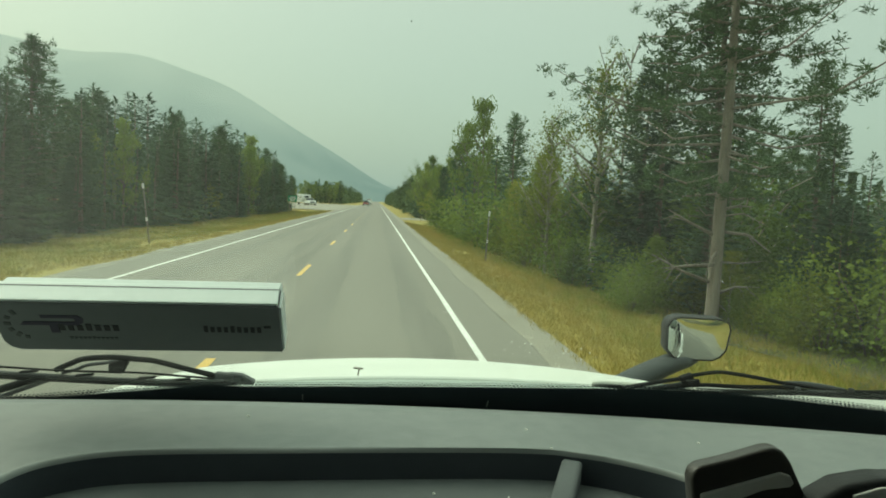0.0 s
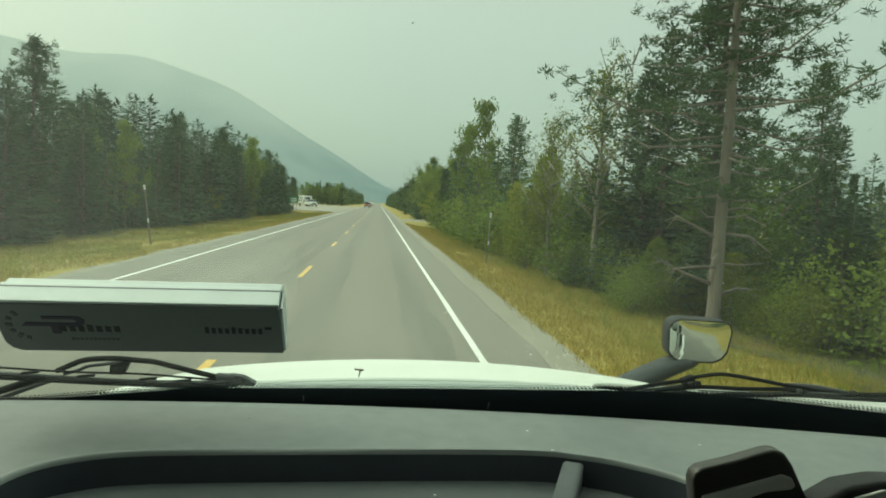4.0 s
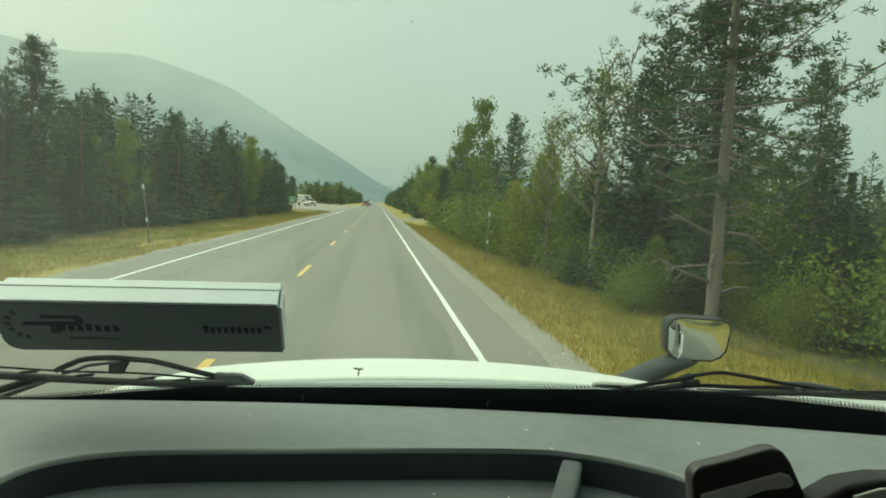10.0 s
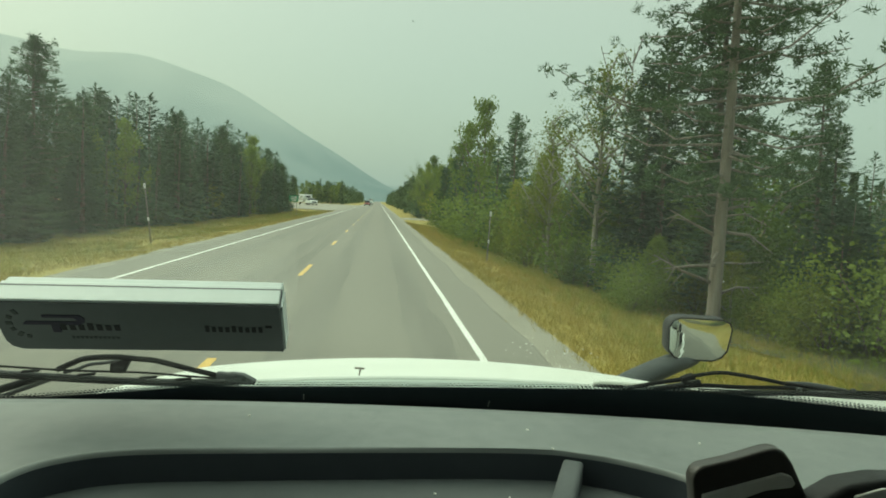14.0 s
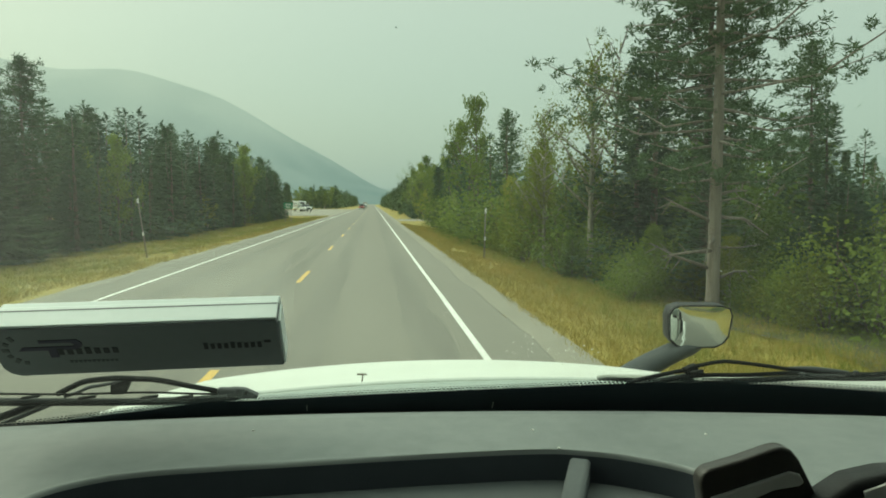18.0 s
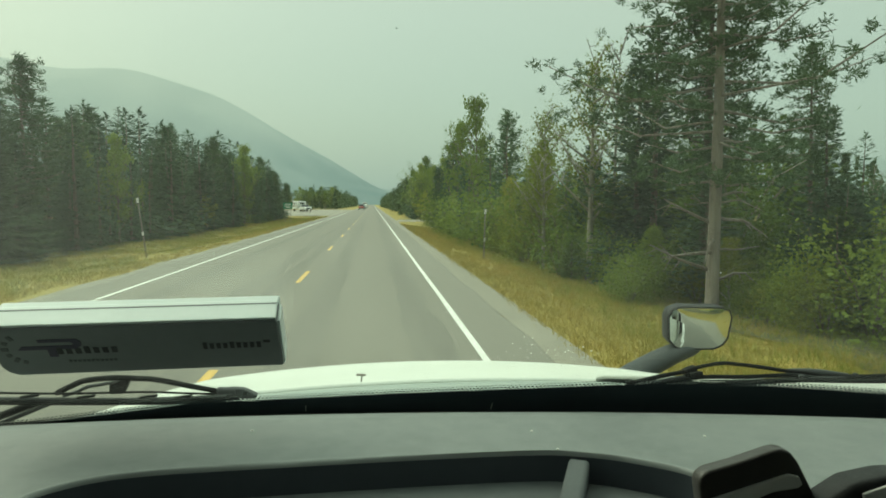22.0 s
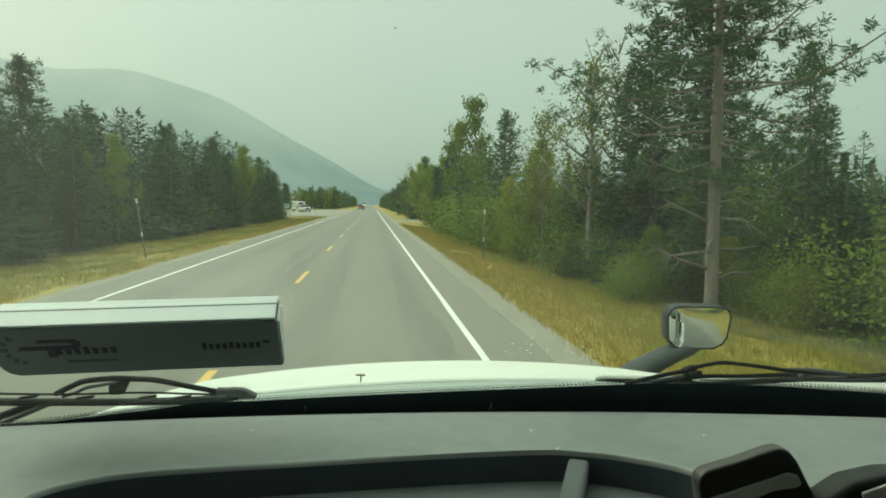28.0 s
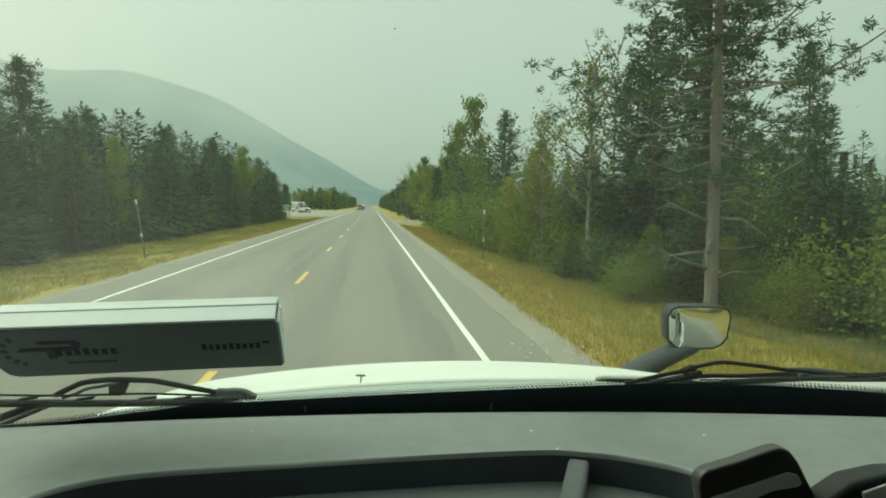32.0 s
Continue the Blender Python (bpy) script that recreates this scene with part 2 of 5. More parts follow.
def pane_material(name, gloss, film_low=0.0, film_high=0.0, film_edge=0.0):
    """Clear thin glass: see-through, with a mirror film that grows at grazing angles."""
    m = bpy.data.materials.new(name)
    m.use_nodes = True
    n, k = m.node_tree.nodes, m.node_tree.links
    n.clear()
    out, mix = n.new("ShaderNodeOutputMaterial"), n.new("ShaderNodeMixShader")
    clear, shine, fres = n.new("ShaderNodeBsdfTransparent"), n.new("ShaderNodeBsdfGlossy"), n.new("ShaderNodeFresnel")
    clear.inputs[0].default_value = (0.93, 0.96, 0.94, 1)
    shine.inputs["Roughness"].default_value = 0.02
    fres.inputs["IOR"].default_value = gloss
    k.new(fres.outputs[0], mix.inputs[0])
    k.new(clear.outputs[0], mix.inputs[1])
    k.new(shine.outputs[0], mix.inputs[2])
    # a road dust film scatters the daylight, and stands in for smoke haze
    dust_haze, film = n.new("ShaderNodeBsdfTranslucent"), n.new("ShaderNodeMixShader")
    dust_haze.inputs[0].default_value = (0.85, 0.86, 0.80, 1)
    co, smear, rng = n.new("ShaderNodeTexCoord"), n.new("ShaderNodeTexNoise"), n.new("ShaderNodeMapRange")
    smear.inputs["Scale"].default_value, smear.inputs["Detail"].default_value = 2.2, 6
    rng.inputs["To Min"].default_value, rng.inputs["To Max"].default_value = film_low, film_high
    rng.inputs["From Min"].default_value, rng.inputs["From Max"].default_value = 0.3, 0.7
    k.new(co.outputs["Object"], smear.inputs[0])
    k.new(smear.outputs[0], rng.inputs["Value"])
    # thicker towards the west pillar, to paint the milky veil over that side
    sep, edge, both = n.new("ShaderNodeSeparateXYZ"), n.new("ShaderNodeMapRange"), n.new("ShaderNodeMath")
    k.new(co.outputs["Object"], sep.inputs[0])
    edge.inputs["From Min"].default_value, edge.inputs["From Max"].default_value = 0.05, -0.50
    edge.inputs["To Min"].default_value, edge.inputs["To Max"].default_value = 0.0, film_edge
    k.new(sep.outputs["X"], edge.inputs["Value"])
    k.new(rng.outputs[0], both.inputs[0])
    k.new(edge.outputs[0], both.inputs[1])
    # thinned low down so that the painted veil leaves the wipers dark
    low, keep = n.new("ShaderNodeMapRange"), n.new("ShaderNodeMath")
    low.inputs["From Min"].default_value, low.inputs["From Max"].default_value = 1.86, 1.93
    low.inputs["To Min"].default_value, low.inputs["To Max"].default_value = 0.15, 1.0
    keep.operation = "MULTIPLY"
    k.new(sep.outputs["Z"], low.inputs["Value"])
    k.new(both.outputs[0], keep.inputs[0])
    k.new(low.outputs[0], keep.inputs[1])
    k.new(keep.outputs[0], film.inputs[0])
    k.new(mix.outputs[0], film.inputs[1])
    k.new(dust_haze.outputs[0], film.inputs[2])
    k.new(film.outputs[0], out.inputs[0])
    return m


PANE = pane_material("windscreen_glass", 1.4, 0.003, 0.012, 0.020)
RIDGE = painted_haze("painted_haze_ridge", (0.205, 0.290, 0.280), (0.57, 0.61, 0.545), 430)
RIDGE_PALE = painted_haze("painted_haze_hills", (0.33, 0.40, 0.375), (0.42, 0.48, 0.44), 330)


# ---- mesh helpers ----
def mesh_of(name, verts, faces, mat=None, smooth=False):
    me = bpy.data.meshes.new(name)
    me.from_pydata([tuple(v) for v in verts], [], faces)
    if mat:
        me.materials.append(mat)
    if smooth:
        me.polygons.foreach_set("use_smooth", [True] * len(me.polygons))
    me.update()
    return me


def thing(name, label, category, place=None, group="", kind=""):
    ob = new(name)
    ob.empty_display_size = 0.2
    ob.matrix_basis = place or Matrix.Identity(4)
    return tagged(ob, label, category, group, kind)


def part(name, bm, mat, parent, label="", smooth=False):
    """Links a bmesh, or a mesh, as one object under parent."""
    if isinstance(bm, bmesh.types.BMesh):
        me = bpy.data.meshes.new(name)
        bm.normal_update()
        bm.to_mesh(me)
        bm.free()
        if smooth:
            me.polygons.foreach_set("use_smooth", [True] * len(me.polygons))
    else:
        me = bm
    if mat and not me.materials:
        me.materials.append(mat)
    ob = new(name, me)
    ob.parent = parent
    if label:
        ob["label"] = label
    return ob


def block(sx, sy, sz, at=(0, 0, 0), turn=(0, 0, 0), bevel=0.0, seg=2, taper=1.0):
    """A bevelled box, centred at at."""
    bm = bmesh.new()
    bmesh.ops.create_cube(bm, size=1)
    for v in bm.verts:
        f = taper if v.co.z > 0 else 1
        v.co = Vector((v.co.x * sx * f, v.co.y * sy * f, v.co.z * sz))
    if bevel:
        bmesh.ops.bevel(bm, geom=bm.edges[:], offset=bevel, segments=seg, affect="EDGES", profile=0.5)
    bmesh.ops.transform(bm, matrix=pose(*at, *turn), verts=bm.verts)
    return bm


def outline_block(points, depth, bevel=0.0, seg=2):
    """A plate with the outline points (x, z), depth thick along y, centred."""
    bm = bmesh.new()
    face = bm.faces.new([bm.verts.new((x, -depth / 2, z)) for x, z in points])
    got = bmesh.ops.extrude_face_region(bm, geom=[face])
    bmesh.ops.translate(bm, verts=[g for g in got["geom"] if isinstance(g, bmesh.types.BMVert)], vec=(0, depth, 0))
    bmesh.ops.recalc_face_normals(bm, faces=bm.faces[:])
    if bevel:
        bmesh.ops.bevel(bm, geom=bm.edges[:], offset=bevel, segments=seg, affect="EDGES", profile=0.5)
    return bm


def rounded(w, h, r, n=5):
    """A rectangle's outline with round corners."""
    pts = []
    for cx, cz, a0 in ((w / 2 - r, h / 2 - r, 0), (-w / 2 + r, h / 2 - r, 90), (-w / 2 + r, -h / 2 + r, 180), (w / 2 - r, -h / 2 + r, 270)):
        for i in range(n + 1):
            a = radians(a0 + 90 * i / n)
            pts.append((cx + r * math.cos(a), cz + r * math.sin(a)))
    return pts


def tube(points, radii, sides=6, flat=1.0):
    """A tube along points; flat squeezes it in height."""
    verts, faces = [], []
    pts = [Vector(p) for p in points]
    for i, p in enumerate(pts):
        d = (pts[min(i + 1, len(pts) - 1)] - pts[max(i - 1, 0)]).normalized()
        side = d.cross(Vector((0, 0, 1)))
        side = side.normalized() if side.length > 0.05 else Vector((1, 0, 0))
        up = side.cross(d).normalized()
        r = radii[i] if isinstance(radii, (list, tuple)) else radii
        for s in range(sides):
            a = 2 * math.pi * s / sides
            verts.append(p + side * math.cos(a) * r + up * math.sin(a) * r * flat)
    for i in range(len(pts) - 1):
        for s in range(sides):
            a, b = i * sides + s, i * sides + (s + 1) % sides
            faces.append((a, b, b + sides, a + sides))
    faces.append(tuple(range(sides - 1, -1, -1)))
    faces.append(tuple(range((len(pts) - 1) * sides, len(pts) * sides)))
    return verts, faces


def tubes(list_of, sides=6, flat=1.0):
    verts, faces = [], []
    for pts, radii in list_of:
        v, f = tube(pts, radii, sides, flat)
        faces += [tuple(i + len(verts) for i in q) for q in f]
        verts += v
    return verts, faces


def spline(points, n):
    """A Catmull-Rom curve through points, n steps to a stretch."""
    pts = [np.array(p, float) for p in points]
    ext = [2 * pts[0] - pts[1], *pts, 2 * pts[-1] - pts[-2]]
    out = []
    for i in range(1, len(ext) - 2):
        a, b, c, d = ext[i - 1:i + 3]
        for s in range(n):
            t = s / n
            out.append(0.5 * (2 * b + (c - a) * t + (2 * a - 5 * b + 4 * c - d) * t ** 2 + (3 * b - a - 3 * c + d) * t ** 3))
    out.append(pts[-1])
    return out


def sheet(rows_of_points):
    """Faces over a grid of points: rows of equal length."""
    w = len(rows_of_points[0])
    verts = [p for row in rows_of_points for p in row]
    faces = [(r * w + c, r * w + c + 1, (r + 1) * w + c + 1, (r + 1) * w + c)
             for r in range(len(rows_of_points) - 1) for c in range(w - 1)]
    return verts, faces


# ---- ground, road, verges ----
def ground_height(x, y):
    """The lie of the land across the road: flat under it, ditches beside it, forest floor beyond."""
    if -7.2 < x < 2.9:
        return -0.05
    if x >= 2.9:
        z = -0.05 - 0.55 * min(1, (x - 2.9) / 3.6)
        far = max(0, x - 6.8)
    else:
        z = -0.05 - 0.28 * min(1, (-7.2 - x) / 3.5)
        far = max(0, -10.7 - x)
    lump = noise.noise((x * 0.25, y * 0.12, 0.3)) * 0.12 + noise.noise((x * 0.9, y * 0.7, 4.1)) * 0.05
    if 3 < x < 48 and 78 < y < 92:
        return max(z, -0.06)
    if x < 0 and 118 < y < 250 and x > -36:
        return max(z, -0.06)
    return z + lump * min(1, (abs(x + 2) - 5.2) / 2) + min(1.0, far * 0.01)


def build_ground():
    xs = sorted([*np.arange(-60, -7.2, 1.6), *np.arange(-7.2, 2.8, 2.02), *np.arange(2.9, 20, 0.7), *np.arange(20, 70, 4.0),
                 -4000, -2000, -900, -400, -160, -90, 100, 180, 400, 900, 2000, 4000])
    ys = [-400, -100, -30, *np.arange(-10, 60, 1.0), *np.arange(60, 260, 5.0), 300, 400, 600, 1000, 1800, 3000, 4600]
    v, f = sheet([[(x, y, ground_height(x, y) if abs(x) < 100 and y < 700 else -0.4) for x in xs] for y in ys])
    tagged(new("ground", mesh_of("ground", v, f, SOIL, True)), "dry yellow grassy ground along the highway", "ground", kind="structure")

    ys = [-60, -20, *np.arange(0, 60, 2.0), *np.arange(60, 400, 10.0), 600, 1000, 1900]
    xs = [-7.0, -6.9, -5.9, -4.6, -3.2, -2.1, -0.8, 0.3, 1.5, 2.35, 2.45]
    rows = []
    for y in ys:
        e1, e2 = noise.noise((0.4, y * 0.4, 0)) * 0.1, noise.noise((5.4, y * 0.4, 0)) * 0.1
        row = [(x + (e1 if i < 2 else e2 if i > 8 else 0), y, -0.06 if i in (0, 10) else 0.0) for i, x in enumerate(xs)]
        rows.append(row)
    v, f = sheet(rows)
    tagged(new("road", mesh_of("road", v, f, ASPHALT)), "worn grey asphalt two-lane highway", "road", kind="structure")

    def strip(name, x0, x1, y0, y1, z, mat, label, ragged=0.0, step=1.5):
        n = max(2, int((y1 - y0) / step))
        rows = []
        for i in range(n + 1):
            y = y0 + (y1 - y0) * i / n
            j = noise.noise((x0 * 3, y * 1.3, 1)) * ragged
            rows.append([(x0 + j, y, z), ((x0 + x1) / 2, y, z), (x1 + noise.noise((x1 * 3, y * 1.1, 7)) * ragged, y, z)])
        v, f = sheet(rows)
        return tagged(new(name, mesh_of(name, v, f, mat)), label, "road marking" if mat in (LINE_WHITE, LINE_YELLOW) else "road", kind="structure")

    for x, far in ((1.49, 900), (-5.84, 900)):
        strip("edge_line", x - 0.05, x + 0.05, -20, far, 0.004, LINE_WHITE, "worn white edge line on the asphalt", 0.012)
    for x0, x1, z in ((0.55, 1.15, 0.0025), (-1.35, -0.75, 0.0025), (-5.1, -4.5, 0.0025), (-3.2, -2.7, 0.0025)):
        strip("tyre_track", x0, x1, -20, 420, z, TYRE_TRACK, "faint dark tyre track on the asphalt", 0.16)
    # darker strip just west of the centre line, in the tyre tracks' colour
    strip("dark_strip", -2.55, -2.12, -20, 420, 0.0030, TYRE_TRACK, "dark strip on the asphalt beside the centre line", 0.12)
    for i, y in enumerate(np.arange(5.3, 420, 12.2)):
        strip("centre_dash", -2.01, -1.89, y, y + 3.05, 0.005, LINE_YELLOW, "faded yellow centre line dash", 0.012, 0.5)
    # gravel shoulders and the turnout
    def gravel(name, x0, x1, y0, y1, label):
        rows = []
        n = int((y1 - y0) / 2)
        for i in range(n + 1):
            y = y0 + (y1 - y0) * i / n
            a, b = x0 + noise.noise((x0, y * 0.5, 2)) * 0.25, x1 + noise.noise((x1, y * 0.5, 3)) * 0.25
            rows.append([(a + (b - a) * s / 3, y, max(ground_height(a + (b - a) * s / 3, y) + 0.012, -0.035)) for s in range(4)])
        v, f = sheet(rows)
        tagged(new(name, mesh_of(name, v, f, GRAVEL, True)), label, "gravel", kind="structure")
    gravel("shoulder_east", 2.30, 2.98, -20, 420, "pale gravel shoulder beside the asphalt")
    gravel("shoulder_west", -7.4, -6.85, -20, 116, "pale gravel shoulder beside the asphalt")
    gravel("gravel_side_road", 3.1, 46, 80, 90, "pale gravel side road leaving the highway")
    gravel("gravel_turnout", -31, -6.9, 118, 246, "wide pale gravel turnout beside the highway")


build_ground()


def forest_floor(name, x0, x1, y0, y1):
    """Needle litter and moss under the trees, with a ragged edge."""
    inner, outer = (x0, x1) if abs(x0) < abs(x1) else (x1, x0)
    rows = []
    for y in np.arange(y0, y1 + 1, 2.0):
        edge = inner + noise.noise((inner, y * 0.21, 9)) * 0.9 + noise.noise((inner, y * 0.8, 5)) * 0.4
        rows.append([(edge + (outer - edge) * q, y, ground_height(edge + (outer - edge) * q, y) + 0.035) for q in (0, 0.05, 0.1, 0.16, 0.24, 0.35, 0.5, 0.7, 1)])
    v, f = sheet(rows)
    tagged(new(name, mesh_of(name, v, f, LITTER, True)), "dark needle litter and moss under the trees", "forest floor", kind="structure")


forest_floor("forest_floor_east", 7.4, 34, 9, 77)
forest_floor("forest_floor_south", 5.6, 34, -60, 3)
forest_floor("forest_floor_west", -38, -13.4, 13, 113)


# ---- far ridges ----
def ridge(name, crest, near, far, mat, label, rough):
    """A mountain: crest gives (x, height) from one end to the other; the flanks fall to near and far."""
    xs = np.linspace(crest[0][0], crest[-1][0], 90)
    hs = np.interp(xs, [c[0] for c in crest], [c[1] for c in crest])
    hs = np.convolve(np.pad(hs, 3, mode="edge"), np.ones(7) / 7, mode="valid")
    rows = []
    for s in np.linspace(-1, 1, 25):
        y = (near + far) / 2 + s * (far - near) / 2
        fall = (1 - abs(s)) ** 0.85
        rows.append([(x, y, h * fall + noise.noise((x * 0.004, y * 0.004, 2)) * rough * fall * (0.3 + abs(s)) - 6 * abs(s)) for x, h in zip(xs, hs)])
    v, f = sheet(rows)
    tagged(new(name, mesh_of(name, v, f, mat, True)), label, "mountain", kind="structure")


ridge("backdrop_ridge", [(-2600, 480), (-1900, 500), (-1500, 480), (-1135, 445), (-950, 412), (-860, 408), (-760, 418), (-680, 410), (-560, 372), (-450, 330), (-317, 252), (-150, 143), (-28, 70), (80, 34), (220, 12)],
      1500, 2900, RIDGE, "forested mountainside with grey-blue smoke haze painted on", 60)
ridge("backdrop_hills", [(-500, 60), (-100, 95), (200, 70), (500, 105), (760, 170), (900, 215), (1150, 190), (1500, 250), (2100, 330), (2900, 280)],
      3000, 4200, RIDGE_PALE, "pale hills with smoke haze painted over them", 40)


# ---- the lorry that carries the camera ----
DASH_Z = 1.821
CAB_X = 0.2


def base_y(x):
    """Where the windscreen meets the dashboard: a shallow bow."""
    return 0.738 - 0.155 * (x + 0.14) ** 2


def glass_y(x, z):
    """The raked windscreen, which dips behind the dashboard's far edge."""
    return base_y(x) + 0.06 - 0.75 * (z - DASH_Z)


def outward(p, k=1.08):
    """Carries a point out along the line from the eye."""
    return tuple(e + (a - e) * k for a, e in zip(p, EYE))


truck = thing("truck", "white bonneted lorry with a grey dashboard, parked on the road", "truck", IN_CAB)


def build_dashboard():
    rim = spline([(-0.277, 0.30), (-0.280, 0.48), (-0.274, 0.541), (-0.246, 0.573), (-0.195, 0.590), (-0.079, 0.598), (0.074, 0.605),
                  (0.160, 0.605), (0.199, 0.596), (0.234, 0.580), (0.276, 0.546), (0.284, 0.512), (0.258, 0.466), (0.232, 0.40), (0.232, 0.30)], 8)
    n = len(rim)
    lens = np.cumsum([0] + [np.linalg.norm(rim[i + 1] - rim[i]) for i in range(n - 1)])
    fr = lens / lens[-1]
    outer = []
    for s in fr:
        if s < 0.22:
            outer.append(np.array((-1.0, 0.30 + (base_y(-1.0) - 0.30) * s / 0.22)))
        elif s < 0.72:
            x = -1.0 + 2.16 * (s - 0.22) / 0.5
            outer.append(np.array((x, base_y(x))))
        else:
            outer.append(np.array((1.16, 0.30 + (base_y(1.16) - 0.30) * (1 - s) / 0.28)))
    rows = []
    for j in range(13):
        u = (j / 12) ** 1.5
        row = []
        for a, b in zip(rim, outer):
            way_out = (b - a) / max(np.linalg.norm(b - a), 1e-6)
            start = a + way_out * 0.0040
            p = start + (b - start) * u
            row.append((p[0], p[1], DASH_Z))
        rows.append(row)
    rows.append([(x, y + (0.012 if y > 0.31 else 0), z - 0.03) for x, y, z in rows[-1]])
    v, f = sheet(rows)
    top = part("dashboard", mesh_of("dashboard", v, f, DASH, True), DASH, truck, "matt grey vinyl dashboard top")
    # rounded lip round the tray
    rows = []
    for j in range(7):
        ang = radians(90 * j / 6)
        row = []
        for a, b in zip(rim, outer):
            way_out = (b - a) / max(np.linalg.norm(b - a), 1e-6)
            p = a + way_out * (0.0040 * (1 - math.sin(ang)))
            row.append((p[0], p[1], DASH_Z - 0.005 * (1 - math.cos(ang)) + 0.0002))
        rows.append(row)
    v, f = sheet(rows)
    part("tray_lip", mesh_of("tray_lip", v, f, DASH_LIP, True), DASH_LIP, top, "smooth rounded grey lip")
    depth = 0.030
    rows = [[(a[0], a[1], DASH_Z - 0.0048 - (depth - 0.0048) * j / 3) for a in rim] for j in range(4)]
    v, f = sheet(rows)
    part("tray_wall", mesh_of("tray_wall", v, f, TRAY, True), TRAY, top, "black tray side")
    part("tray_floor", block(0.60, 0.37, 0.006, (-0.002, 0.445, DASH_Z - depth - 0.003)), TRAY_FLOOR, top, "dusty grey tray floor")
    part("tray_divider", outline_block(rounded(0.019, 0.022, 0.004), 0.10, 0.002), TRAY_FLOOR, top, "grey divider rib").matrix_basis = pose(0.175, 0.549, DASH_Z - 0.017, 0, 0, -22)
    for x, y in ((0.105, 0.55), (0.128, 0.565), (0.15, 0.545), (0.05, 0.54), (0.062, 0.572), (0.215, 0.53), (0.208, 0.50), (0.222, 0.515)):
        part("crumb", block(0.0022, 0.0016, 0.001, (x, y, DASH_Z - depth + 0.0006), (0, 0, x * 2000)), DUST, top, "pale crumb in the tray")
    for x, y in ((0.162, 0.652), (0.174, 0.599), (-0.12, 0.68), (0.33, 0.62)):
        part("crumb", block(0.0026, 0.0018, 0.001, (x, y, DASH_Z + 0.003), (0, 0, x * 3000)), DUST, top, "pale crumb on the dashboard")
    part("dash_front", block(2.12, 0.04, 0.75, (0.08, 0.315, DASH_Z - 0.40), bevel=0.01), CAB_LINING, top)


def frit_height(x):
    """How far the black band climbs the glass above the dashboard's level."""
    s = float(np.interp(x, [-0.95, -0.45, -0.385, -0.25, -0.205, -0.15, -0.1, 0.05, 0.19, 0.33, 0.45, 0.56, 0.7, 1.2],
                           [0.004, 0.004, 0.006, 0.0185, 0.0245, 0.0250, 0.0265, 0.032, 0.038, 0.046, 0.047, 0.043, 0.038, 0.034]))
    s -= 0.003
    k = (0.229 - s) / (base_y(x) - 0.75 * s)
    return (0.229 - k * (base_y(x) + 0.06)) / (1 - 0.75 * k)


